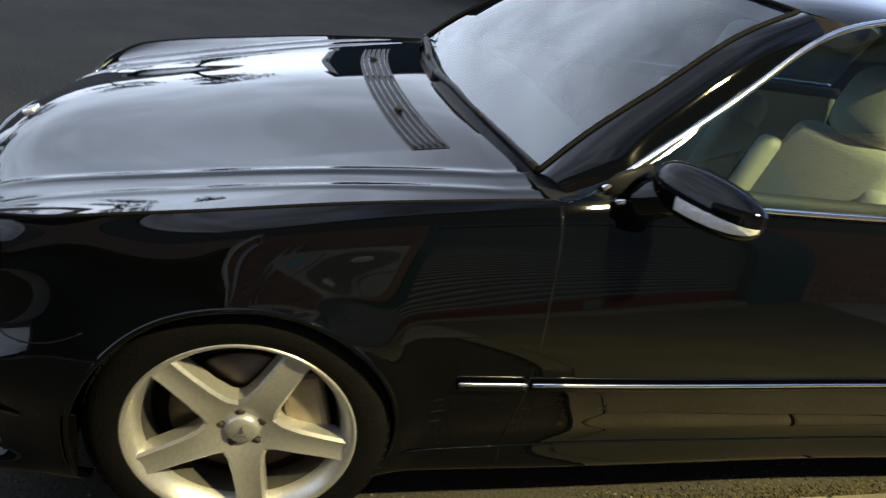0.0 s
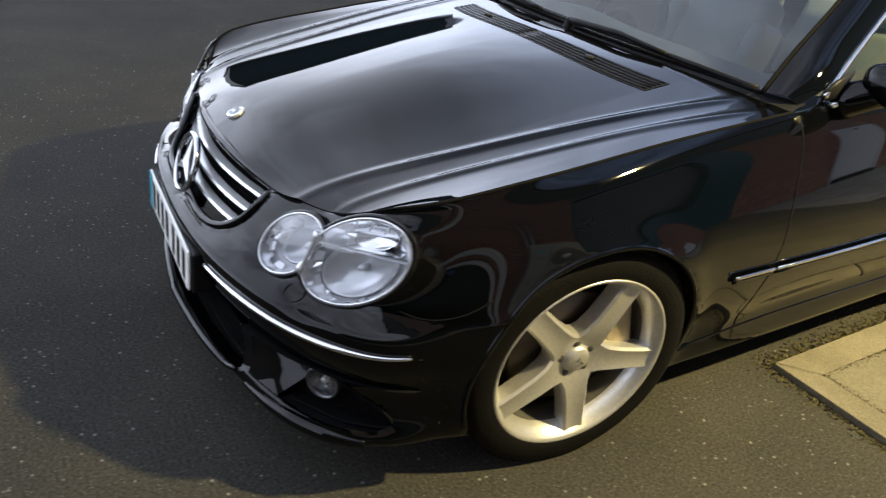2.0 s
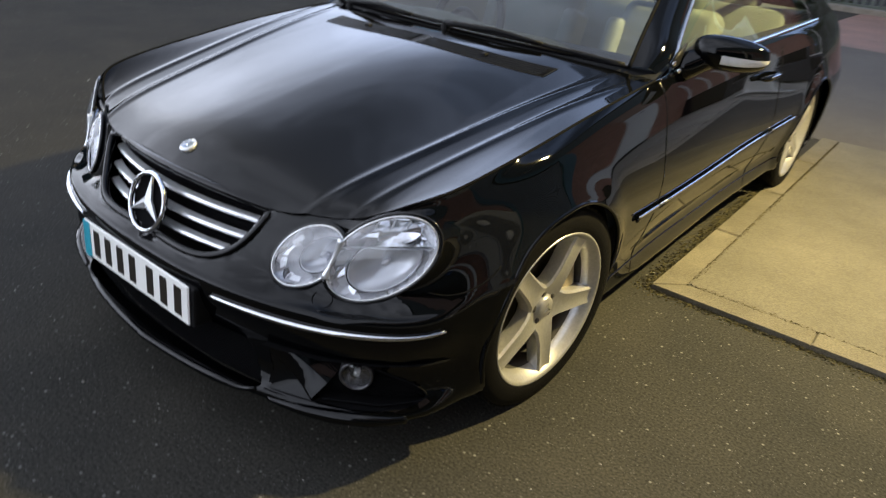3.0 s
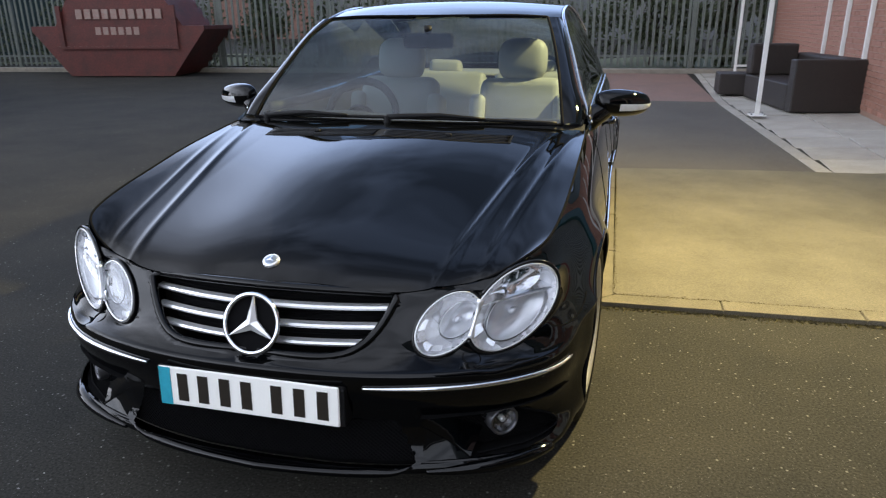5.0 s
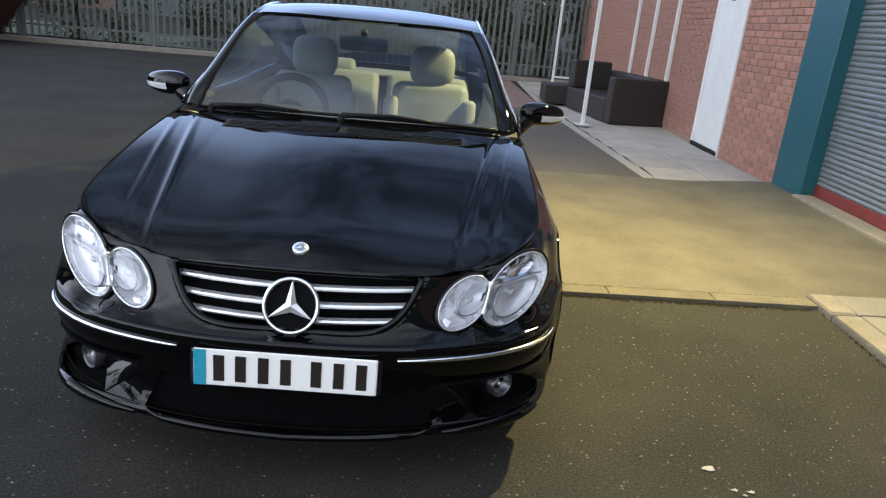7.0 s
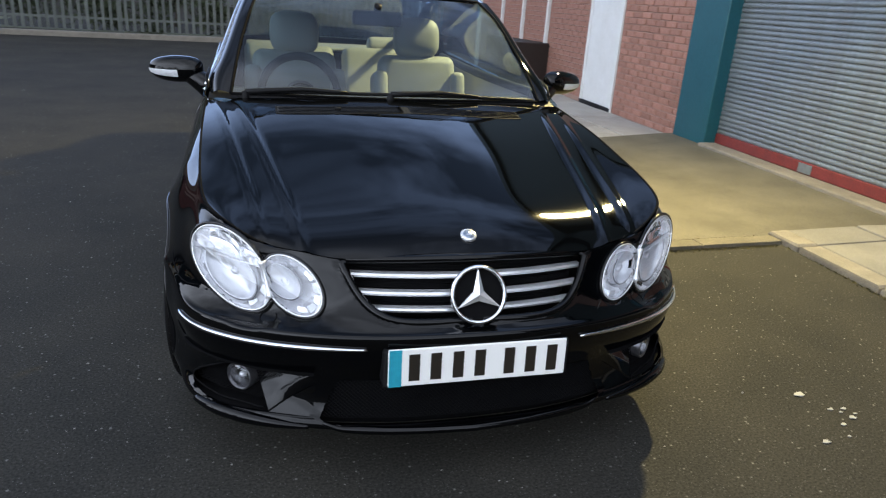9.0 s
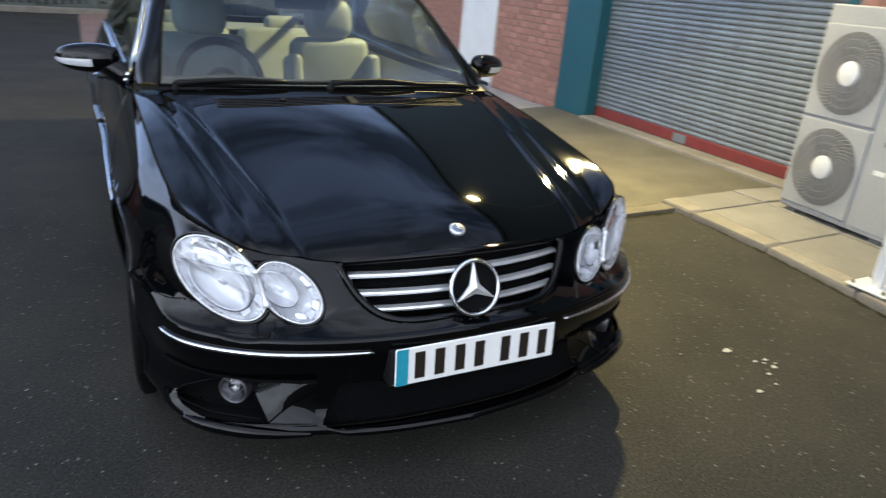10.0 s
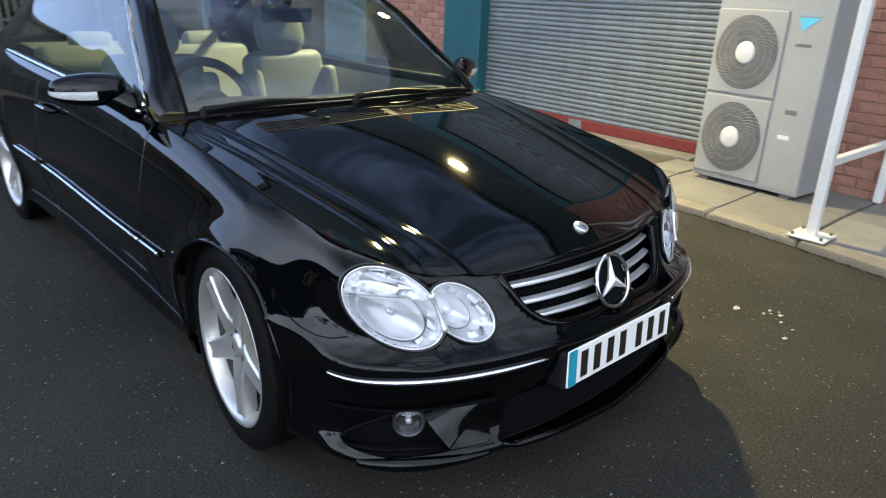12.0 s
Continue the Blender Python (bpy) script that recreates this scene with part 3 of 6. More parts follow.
# bonnet
corner = int(np.argmin(np.hypot(top_line[:, 0] - .665, top_line[:, 1] + .455)))
hinge = int(np.argmin(np.abs(top_line[:, 1] - .60) + (top_line[:, 0] < .5)))
CENTRE = [(0, -.612, .648), (0, -.562, .686), (0, -.40, .742), (0, -.1, .818), (0, .2, .882), (0, .50, .930)]
BACK = [(0, .50, .930), (.25, .515, .927), (.5, .555, .918), tuple(top_line[hinge])]
bonnet_grid = coons(top_line[:corner + 1:4], BACK, CENTRE, top_line[corner:hinge + 1:4], 90, 140)
for _ in range(240):
    g = bonnet_grid[..., 2]
    side = np.concatenate([g[1:-1, 1:2], g[1:-1, :-2]], axis=1)
    g[1:-1, 1:-1] = (g[:-2, 1:-1] + g[2:, 1:-1] + side[:, 1:] + g[1:-1, 2:]) / 4 * .9 + g[1:-1, 1:-1] * .1 + .000009
    g[1:-1, 0] = g[1:-1, 1]
run = np.clip((bonnet_grid[..., 1] + .58) / 1.1, 0, 1)
# its middle is crowned, more than the sides
across = bonnet_grid[..., 0]
crown = np.where(across < .5, np.cos(np.pi * np.minimum(across, .5) / .5), -np.clip(1 - (across - .5) / .2, 0, 1))
bonnet_grid[..., 2] += .005 * crown * np.sin(np.pi * run) ** .6
for x0, x1, tall, wide in ((.448, .650, .0052, .013), (.545, .728, .0034, .011)):
    ridge = x0 + (x1 - x0) * run
    bonnet_grid[..., 2] += tall * np.exp(-((bonnet_grid[..., 0] - ridge) / wide) ** 2) * np.sin(np.pi * np.clip(run * .9 + .08, 0, 1)) ** .5
full = np.concatenate([mirrored(bonnet_grid, -1)[:, :0:-1], bonnet_grid], axis=1)
bonnet = sheet("bonnet", full, PAINT, car, label="glossy black bonnet with two raised creases")


def bonnet_at(x, y):
    d = np.hypot(full[..., 0] - x, full[..., 1] - y)
    j, i = np.unravel_index(np.argmin(d), d.shape)
    return full[j, i]


both(lambda s: tube("shut_line", mirrored(top_line[corner - 10:hinge + 1], s) + np.array((0, 0, -.0008)), 0.0038, RECESS, car, sides=6))

# glasshouse
RAIL = [(.782, .66, .912), (.765, .716, .948), (.712, .902, 1.063), (.67, 1.072, 1.175), (.618, 1.262, 1.293), (.60, 1.37, 1.329), (.59, 1.6, 1.368), (.588, 1.85, 1.380), (.592, 2.1, 1.362), (.612, 2.45, 1.280), (.655, 2.85, 1.12), (.70, 3.15, .985)]
rail = spline(RAIL, 90)
WS_SIDE = [(.675, .600, .922), (.658, .70, 1.012), (.628, .872, 1.133), (.585, 1.057, 1.252), (.545, 1.235, 1.322)]
WS_BASE = [(0, .575, .925), (.3, .582, .925), (.52, .592, .924), (.675, .600, .922)]
WS_TOP = [(0, 1.17, 1.333), (.25, 1.185, 1.333), (.42, 1.208, 1.330), (.545, 1.235, 1.322)]
WS_MID = [(0, .575, .925), (0, .78, 1.083), (0, .97, 1.212), (0, 1.17, 1.333)]
screen = coons(WS_BASE, WS_TOP, WS_MID, WS_SIDE, 24, 24)
windscreen = sheet("windscreen", np.concatenate([mirrored(screen, -1)[:, :0:-1], screen], 1), GLASS, car, label="raked windscreen glass")
windscreen.visible_shadow = False
k0 = int(np.argmin(np.abs(rail[:, 1] - 1.36)))
k1 = int(np.argmin(np.abs(rail[:, 1] - 2.42)))
ws_side = spline(WS_SIDE, 40)


def a_pillar(s):
    a = spline(np.vstack([[(.748, .645, .910)], rail[3:k0:3]]), 40) + np.array((0.004, 0, 0.004))
    b = ws_side + np.array((0, 0, .003))
    mid = (a + b) / 2 + np.array((.012, -.010, .012))
    q = np.stack([cubic(np.array((0, .5, 1.)), np.array((a[i], mid[i], b[i])), np.linspace(0, 1, 9)) for i in range(40)])
    sheet("windscreen_pillar", mirrored(q, s), PAINT, car, flip=s > 0)


both(a_pillar)
ROOF_REAR = [(0, 2.50, 1.330), (.25, 2.49, 1.325), (.45, 2.46, 1.305), tuple(rail[k1])]
ROOF_MID = [(0, 1.17, 1.336), (0, 1.42, 1.384), (0, 1.78, 1.414), (0, 2.2, 1.400), (0, 2.50, 1.330)]
roof_front = [(x, y, z + .003) for x, y, z in WS_TOP[:3]] + [tuple(rail[k0])]
roof_grid = coons(roof_front, ROOF_REAR, ROOF_MID, rail[k0:k1 + 1:3], 30, 40)
sheet("roof", np.concatenate([mirrored(roof_grid, -1)[:, :0:-1], roof_grid], 1), PAINT, car)
RW_BASE = [(0, 3.20, 1.0), (.3, 3.18, .995), (.62, 3.05, .985)]
RW_SIDE = [tuple(rail[k1] - np.array((.035, 0, 0))), (.575, 2.75, 1.16), (.62, 3.05, .985)]
rw = coons([(0, 2.50, 1.327), (.25, 2.49, 1.322), RW_SIDE[0]], RW_BASE, [(0, 2.50, 1.327), (0, 2.85, 1.19), (0, 3.20, 1.0)], RW_SIDE, 16, 16)
rear_window = sheet("rear_window", np.concatenate([mirrored(rw, -1)[:, :0:-1], rw], 1), GLASS, car)
rear_window.visible_shadow = False
deck = coons([(0, 3.19, .995), (.3, 3.17, .99), (.62, 3.05, .98), (.74, 2.95, .956)], top_line[-1:-80:-8], [(0, 3.19, .995), (0, 3.5, .97), (0, 3.81, .90)],
             [(.74, 2.95, .956), (.70, 3.4, .935), tuple(top_line[-80])], 20, 20)
sheet("boot_lid", np.concatenate([mirrored(deck, -1)[:, :0:-1], deck], 1), PAINT, car)
belt = top_line[(top_line[:, 1] > .60) & (top_line[:, 1] < 3.16) & (top_line[:, 0] > .5)]
belt = spline(belt[::4], 90)


def side_glass(s):
    lo = spline(belt, 90)
    hi = rail
    q = np.stack([lo + (hi - lo) * v + np.array((np.sin(np.pi * v) * .012, 0, 0)) for v in np.linspace(0, 1, 12)])
    n = int(np.argmin(np.abs(rail[:, 1] - 2.62)))
    w = sheet("side_window", mirrored(q[:, :n], s), SIDEGLASS, car, flip=s < 0, label="green-tinted side window glass")
    w.visible_shadow = False
    sheet("rear_pillar", mirrored(q[:, n - 1:], s), PAINT, car, flip=s > 0)
    rear = spline(RW_SIDE, 30)
    r2 = spline(rail[k1:][::2], 30)
    q2 = np.stack([r2 + (rear - r2) * v for v in np.linspace(0, 1, 6)])
    sheet("rear_pillar", mirrored(q2, s), PAINT, car, flip=s > 0)
    trim = rail[rail[:, 1] > .69][:n] + np.array((.010, 0, -.004))
    trim = trim[trim[:, 1] < rail[n, 1]]
    tube("window_trim", mirrored(trim, s), 0.0075, CHROME, car, "bright chrome window surround", sides=8)
    tube("window_trim", mirrored(belt[5:n] + np.array((.010, 0, .004)), s), 0.008, CHROME, car, "bright chrome window surround", sides=8)
    return w


both(side_glass)


# wheels
def wheel():
    w = new("wheel")
    w.parent = car
    tyre = lathe("tyre", [(.222, -.10), (.243, -.108), (.283, -.108), (.305, -.098), (.3135, -.080), (.3135, -.052), (.307, -.050), (.307, -.042), (.3135, -.040), (.3135, -.006), (.307, -.004), (.307, .004), (.3135, .006),
                          (.3135, .040), (.307, .042), (.307, .050), (.3135, .052), (.3135, .080), (.306, .094), (.288, .101), (.266, .103), (.250, .101), (.238, .096)], RUBBER, w, "black low-profile tyre", 96)
    tv, tf = [], []
    for k in range(70):
        for j, (x0, x1) in enumerate(((-.086, -.055), (-.037, -.009), (.009, .037), (.055, .086))):
            a0 = 2 * math.pi * (k + .5 * (j % 2)) / 70
            a1, skew = a0 + 2 * math.pi / 70 * .80, .022 * (1 if j < 2 else -1)
            i = len(tv)
            for r in (.310, .3172 if j in (1, 2) else .3162):
                tv += [(x0, r * math.cos(a0), r * math.sin(a0)), (x1, r * math.cos(a0 + skew), r * math.sin(a0 + skew)), (x1, r * math.cos(a1 + skew), r * math.sin(a1 + skew)), (x0, r * math.cos(a1), r * math.sin(a1))]
            tf += [(i + 4, i + 5, i + 6, i + 7), (i, i + 1, i + 5, i + 4), (i + 1, i + 2, i + 6, i + 5), (i + 2, i + 3, i + 7, i + 6), (i + 3, i, i + 4, i + 7)]
    mesh("tread", tv, tf, RUBBER, tyre, False)
    rim = lathe("rim", [(.209, .050), (.213, .066), (.221, .080), (.231, .093), (.2385, .1005), (.2435, .099), (.242, .090), (.234, .083)], ALLOY, w, "silver five-spoke alloy rim", 96)
    lathe("rim_barrel", [(.205, -.10), (.220, -.10), (.205, -.06), (.200, .02), (.209, .052)], BARREL, rim, "inner barrel of the rim, darkened for the shade behind the spokes", 96)
    v, f = [], []
    prof = [(.030, .062), (.055, .052), (.080, .0395), (.12, .0345), (.17, .0320), (.205, .0310), (.226, .0315)]
    for k in range(5):
        a = 2 * math.pi * k / 5 - math.pi / 2 + .16
        c, s = math.cos(a), math.sin(a)
        base = len(v)
        for r, hw in prof:
            face = .082 + .006 * (r / .2) - .016 * math.exp(-((r - .02) / .05) ** 2)
            for side, dep in ((-1.0, -.045), (-1.0, -.006), (-.80, .0), (-.35, -.004), (.35, -.004), (.80, .0), (1.0, -.006), (1.0, -.045)):
                yy, zz = r, side * hw
                v.append((face + dep, yy * c - zz * s, yy * s + zz * c))
        for i in range(len(prof) - 1):
            f += [(base + i * 8 + j, base + i * 8 + j + 1, base + i * 8 + j + 9, base + i * 8 + j + 8) for j in range(7)]
    spokes = mesh("spokes", v, f, ALLOY, w, True)
    spokes.data.set_sharp_from_angle(angle=radians(28))
    hub = lathe("hub", [(.0005, .078), (.030, .078), (.034, .074), (.038, .066), (.060, .066), (.068, .060), (.072, .04)], ALLOY, w)
    lathe("centre_cap", [(.0005, .0805), (.027, .0800), (.031, .0775)], ALLOY, hub, "silver centre cap with a three-pointed emblem", 40)
    bm = bmesh.new()
    for k in range(3):
        a = math.pi / 2 + k * 2 * math.pi / 3
        p = [(.0835, .022 * math.cos(a), .022 * math.sin(a)), (.0835, .005 * math.cos(a + 1.05), .005 * math.sin(a + 1.05)), (.0855, 0, 0), (.0835, .005 * math.cos(a - 1.05), .005 * math.sin(a - 1.05))]
        q = [bm.verts.new(x) for x in p]
        bm.faces.new((q[0], q[1], q[2]))
        bm.faces.new((q[0], q[2], q[3]))
    part("emblem", bm, CHROME, hub)
    for k in range(5):
        a = 2 * math.pi * (k + .5) / 5 - math.pi / 2 + .16
        # bolts share the barrel's dark colour, which paints the shade of their holes
        b = lathe("wheel_bolt", [(.0005, .0690), (.0065, .0690), (.0075, .0672), (.0105, .0668), (.0115, .0676), (.0125, .0664)], BARREL, hub, "wheel bolt, darkened as if set in a shaded recess", 16)
        b.location = (0, .048 * math.cos(a), .048 * math.sin(a))
    lathe("brake_disc", [(.07, .02), (.160, .02), (.162, .015), (.162, -.01), (.07, -.01)], DISC, w, "grey ventilated brake disc", 48)
    # added black disc fills the rim, in place of the shade inside the wheel
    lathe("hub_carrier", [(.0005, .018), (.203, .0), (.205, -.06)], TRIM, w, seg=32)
    bm = bmesh.new()
    box(bm, -.02, .052, -.045, .045, -.085, .085, .015, 2)
    cal = part("brake_caliper", bm, CALIPER, w, "weathered bronze-grey brake caliper")
    cal.location = (0, .128, .045)
    cal.rotation_euler = (radians(15), 0, 0)
    return w


front_wheel = wheel()
front_wheel.matrix_basis = pose(.742, 0, WHEEL_R, 0, 0, -5)
copy_thing(front_wheel, pose(-.742, 0, WHEEL_R, 0, 0, 175))
copy_thing(front_wheel, pose(.742, WHEELBASE, WHEEL_R, 40))
copy_thing(front_wheel, pose(-.742, WHEELBASE, WHEEL_R, 20, 0, 180))


def wheel_well(s, yc):
    a = np.linspace(-.25, math.pi + .25, 30)
    g = [[(x * s, yc + (ARCH_R + .01) * math.cos(t), .32 + (ARCH_R + .01) * math.sin(t)) for t in a] for x in (.45, .6, .75, .835)]
    sheet("wheel_arch_liner", g, RECESS, car)


for yc in (AXLE, WHEELBASE):
    both(wheel_well, yc)
part("underbody", boxed(-.56, .56, -.38, 3.6, .17, .30), CARPET, car)
part("engine_bay", boxed(-.44, .44, -.45, .50, .30, .60), CARPET, car)


# ---- the coupe's details ----
rho = np.array([inside(LAMP_SMALL, oval(LAMP_BIG, 1.0, a))[0] for a in np.linspace(0, 2 * np.pi, 400, endpoint=False)])
cut = [oval(LAMP_BIG, 1.0, a) for a, r in zip(np.linspace(0, 2 * np.pi, 400, endpoint=False), rho) if r < 1]
WEB = (max(cut, key=lambda p: p[2]), min(cut, key=lambda p: p[2]))
WEB_MID = (WEB[0] + WEB[1]) / 2
WEB_SIDE = LAMP_BIG[0] - LAMP_SMALL[0]
WEB_SIDE = WEB_SIDE - (WEB[0] - WEB[1]) * (WEB_SIDE @ (WEB[0] - WEB[1])) / ((WEB[0] - WEB[1]) @ (WEB[0] - WEB[1]))


def lamp_unit(s):
    """Two ovals that run into one another like an eight, each with a bowl of its own."""
    unit = None
    for k, lamp in enumerate((LAMP_BIG, LAMP_SMALL)):
        way = -1 if k else 1
        c, a, b = lamp
        n = np.cross(a, b) / np.linalg.norm(np.cross(a, b))
        n = n if n[1] < 0 else -n

        def mine(p):
            return way * float((np.array((abs(p[0]), p[1], p[2])) - WEB_MID) @ WEB_SIDE) > -1e-4

        def hoop(r, out):
            q = np.array([oval(lamp, r, t, out) for t in np.linspace(0, 2 * np.pi, 180, endpoint=False)])
            keep = np.array([mine(p) for p in q])
            first = int(np.argmax(keep & ~np.roll(keep, 1)))
            return np.roll(q, -first, axis=0)[:keep.sum()][::2]

        def at(u, v, d):
            return c + u * a + v * b + n * d

        ring = tube("headlight" if k == 0 else "headlight_ring", mirrored(hoop(1.0, .004), s), .0027, SATIN, car if k == 0 else unit, "twin oval headlight with clear lens" if k == 0 else "", sides=8)
        if k == 0:
            unit = ring
        tube("headlight_seal", mirrored(hoop(1.06, .0), s), .0050, GLOSSBLACK, unit, sides=8)
        turn = np.linspace(0, 2 * np.pi, 57)
        lens = np.array([[oval(lamp, r, t, .004 + .020 * (1 - r ** 2)) for t in turn] for r in (1, .9, .75, .55, .35, .15, .002)])
        o = sheet("lens", mirrored(lens, s), LENS, unit, mine, flip=s < 0)
        o.visible_shadow = False
        prof = [(1.0, .0), (.965, -.006), (.93, -.008), (.90, -.012), (.80, -.022), (.6, -.034), (.35, -.040), (.12, -.042), (.002, -.042)]
        sheet("reflector", mirrored(np.array([[oval(lamp, r, t, d) for t in turn] for r, d in prof]), s), FACETS, unit, mine, flip=s < 0)
        # the main bowl, off centre, with a fine dark edge and its bulb
        mu, mv, size = (.34, .06, .58) if k else (.10, -.14, .66)

        def held(u, v):
            if k == 0 and v > .24:
                v = .24
            far = math.hypot(u, v)
            return (u, v) if far < .95 else (u * .95 / far, v * .95 / far)

        bowl = np.array([[at(*held(mu + r * size * math.cos(t), mv + r * size * math.sin(t)), d) for t in turn]
                         for r, d in ((1.03, -.030), (1.03, -.006), (1.0, -.003), (.96, -.007), (.8, -.018), (.55, -.027), (.25, -.032), (.002, -.033))])
        sheet("lamp_bowl", mirrored(bowl, s), LAMPBOWL, unit, mine, flip=s < 0)
        tube("bowl_edge", mirrored(np.array([p for p in (at(*held(mu + 1.05 * size * math.cos(t), mv + 1.05 * size * math.sin(t)), -.006) for t in np.linspace(math.pi * .75, math.pi * 1.75, 30)) if mine(p)]), s), .0016, FOGBOWL, unit, sides=6)
        cap = np.array([[at(mu, mv, d) + r * (np.cos(t) * a / np.linalg.norm(a) + np.sin(t) * b / np.linalg.norm(b)) for t in np.linspace(0, 2 * np.pi, 25)]
                        for r, d in ((.010, -.033), (.010, -.021), (.007, -.017), (.0005, -.016))])
        sheet("bulb_cap", mirrored(cap, s), LAMPBOWL, unit, flip=s < 0)
        # facets fanned over the inboard part of the reflector
        count, t0, t1 = (5, .72, 1.55) if k else (4, .98, 1.45)
        for q in range(count):
            f0, f1 = math.pi * (t0 + (t1 - t0) * q / count), math.pi * (t0 + (t1 - t0) * (q + .8) / count)
            lip = np.array([[oval(lamp, r, t, -.014 + .005 * (q % 2) * w + .006 * (r - .8)) for w, t in ((-1, f0), (0, (f0 + f1) / 2), (1, f1))] for r in (.70, .82, .94)])
            sheet("reflector_facet", mirrored(lip, s), CHROME if q % 2 else REFLECTOR, unit, flip=s < 0)
        if k == 0:
            # the indicator's window over the main bowl, with the ledge below it
            ledge = np.array([[at(u, .26 - .03 * u, d) for u in np.linspace(-.92, .92, 20)] for d in (-.03, .009, .011, .007)])
            sheet("lamp_ledge", mirrored(ledge, s), REFLECTOR, unit, mine)
            window = np.array([[at(u, .28 + (.93 * math.sqrt(1 - u * u) - .28) * v, -.006 - .020 * math.sin(math.pi * v)) for u in np.linspace(-.93, .93, 24)] for v in np.linspace(0, 1, 8)])
            sheet("indicator_window", mirrored(window, s), CHROME, unit, mine, "clear indicator window")
            cup = np.array([[at(.10 + r * math.cos(t) * .40, .58 + r * math.sin(t) * .26, d) for t in np.linspace(0, 2 * np.pi, 33)]
                            for r, d in ((1.0, -.010), (.9, -.012), (.5, -.022), (.002, -.025))])
            sheet("indicator_bowl", mirrored(cup, s), CHROME, unit, flip=s < 0)
            for q in range(4):
                u = -.40 + q * .30
                tube("lamp_rib", mirrored(np.array([at(u, v, -.010) for v in np.linspace(.70, .30 + .58 * math.sqrt(1 - u * u), 6)]), s), .0022, LAMPBOWL, unit, sides=6)
    # the pale web that joins the two lenses
    nb = np.cross(LAMP_BIG[1], LAMP_BIG[2])
    nb = nb / np.linalg.norm(nb) * (-1 if nb[1] > 0 else 1)
    tube("headlight_web", mirrored(np.array([WEB[0] + (WEB[1] - WEB[0]) * t + nb * .006 for t in np.linspace(-.10, 1.10, 13)]), s), [.011, .0055, .0045, .0055, .011], SATIN, unit, "pale web joining the two lenses", 10)


both(lamp_unit)


def nose_at(x, z, out):
    """A place on the bumper's face, and a little in front of it."""
    d = np.hypot(whole[..., 0] - x, whole[..., 2] - z) + (whole[..., 1] > -.3) * 9
    k = np.argsort(d.ravel())[:60]
    w = np.exp(-(d.ravel()[k] / .012) ** 2) + 1e-6
    return (x, float((whole.reshape(-1, 3)[k, 1] * w).sum() / w.sum()) - out, z)


def grille_y(x, z):
    return -.668 + .062 * (x / .37) ** 2 + (z - .5) * .42


def grille():
    zz = np.linspace(.45, .64, 14)
    xx = np.linspace(-.38, .38, 50)
    back = sheet("grille", [[(x, grille_y(x, z) + .035, z) for x in xx] for z in zz], RECESS, car, lambda c: in_grille(c, .012), "black grille with three chrome slats", True)
    for z0, sag, half in ((.590, .004, .352), (.545, .003, .340), (.504, .002, .318)):
        x = np.linspace(-half, half, 41)
        q = np.array([(t, grille_y(t, z0) + .004, z0 - sag * (t / half) ** 2) for t in x])
        v, f = [], []
        prof = ((-.009, -.0055), (-.013, .001), (-.009, .0060), (.010, .0075), (.010, -.003))
        for p in q:
            v += [(p[0], p[1] + dy, p[2] + dz) for dy, dz in prof]
        m = len(prof)
        f = [(i * m + j, i * m + (j + 1) % m, (i + 1) * m + (j + 1) % m, (i + 1) * m + j) for i in range(len(q) - 1) for j in range(m)]
        f += [tuple(range(m)), tuple(range((len(q) - 1) * m, len(q) * m))[::-1]]
        mesh("slat", v, f, SATIN, back, False, "satin chrome slat")
    for z in np.arange(.515, .63, .012):
        half = GRILLE_HALF * ((z - .486) / .128) ** (1 / 7) - .014
        tube("grille_bar", [(t, grille_y(t, z) + .026, z) for t in np.linspace(-half, half, 21)], .0022, RECESS, back, sides=4)
    rim = [(x, grille_low(x)) for x in np.linspace(-GRILLE_HALF, GRILLE_HALF, 70)] + [(x, grille_high(x) + .002) for x in np.linspace(GRILLE_HALF, -GRILLE_HALF, 60)]
    edge = [(x, min(grille_y(x, z) - .006, nose_at(abs(x), z, -.002)[1] if z < .619 else 0), z) for x, z in rim]
    tube("grille_surround", edge, .0115, PAINT, back, "gloss black grille surround", 8, up=(0, 1, 0), closed=True)
    # round emblem
    c, tilt = np.array((0, -.690, .556)), radians(20)
    ex, ez = np.array((1, 0, 0)), np.array((0, math.sin(tilt), math.cos(tilt)))
    n = np.array((0, -math.cos(tilt), math.sin(tilt)))
    ring = [c + .0745 * (math.cos(a) * ex + math.sin(a) * ez) for a in np.linspace(0, 2 * np.pi, 64, endpoint=False)]
    star = tube("emblem", ring, .0062, CHROME, back, "chrome ring emblem with a three-pointed star", 10, up=tuple(n), closed=True)
    v, f = [], []
    for k in range(3):
        a = math.pi / 2 + k * 2 * math.pi / 3
        tip = c + .071 * (math.cos(a) * ex + math.sin(a) * ez)
        s0, s1 = (c + .017 * (math.cos(a + d) * ex + math.sin(a + d) * ez) for d in (1.05, -1.05))
        b = len(v)
        v += [tip + n * .002, s0, c + n * .009, s1, tip - n * .004, s0 - n * .006, s1 - n * .006]
        f += [(b, b + 1, b + 2), (b, b + 2, b + 3), (b, b + 4, b + 5, b + 1), (b, b + 3, b + 6, b + 4)]
    mesh("star", v, f, SATIN, star, False)
    disc = [[c + r * (math.cos(a) * ex + math.sin(a) * ez) - n * .010 for a in np.linspace(0, 2 * np.pi, 33)] for r in (.074, .04, .001)]
    sheet("emblem_back", disc, RECESS, star)


grille()

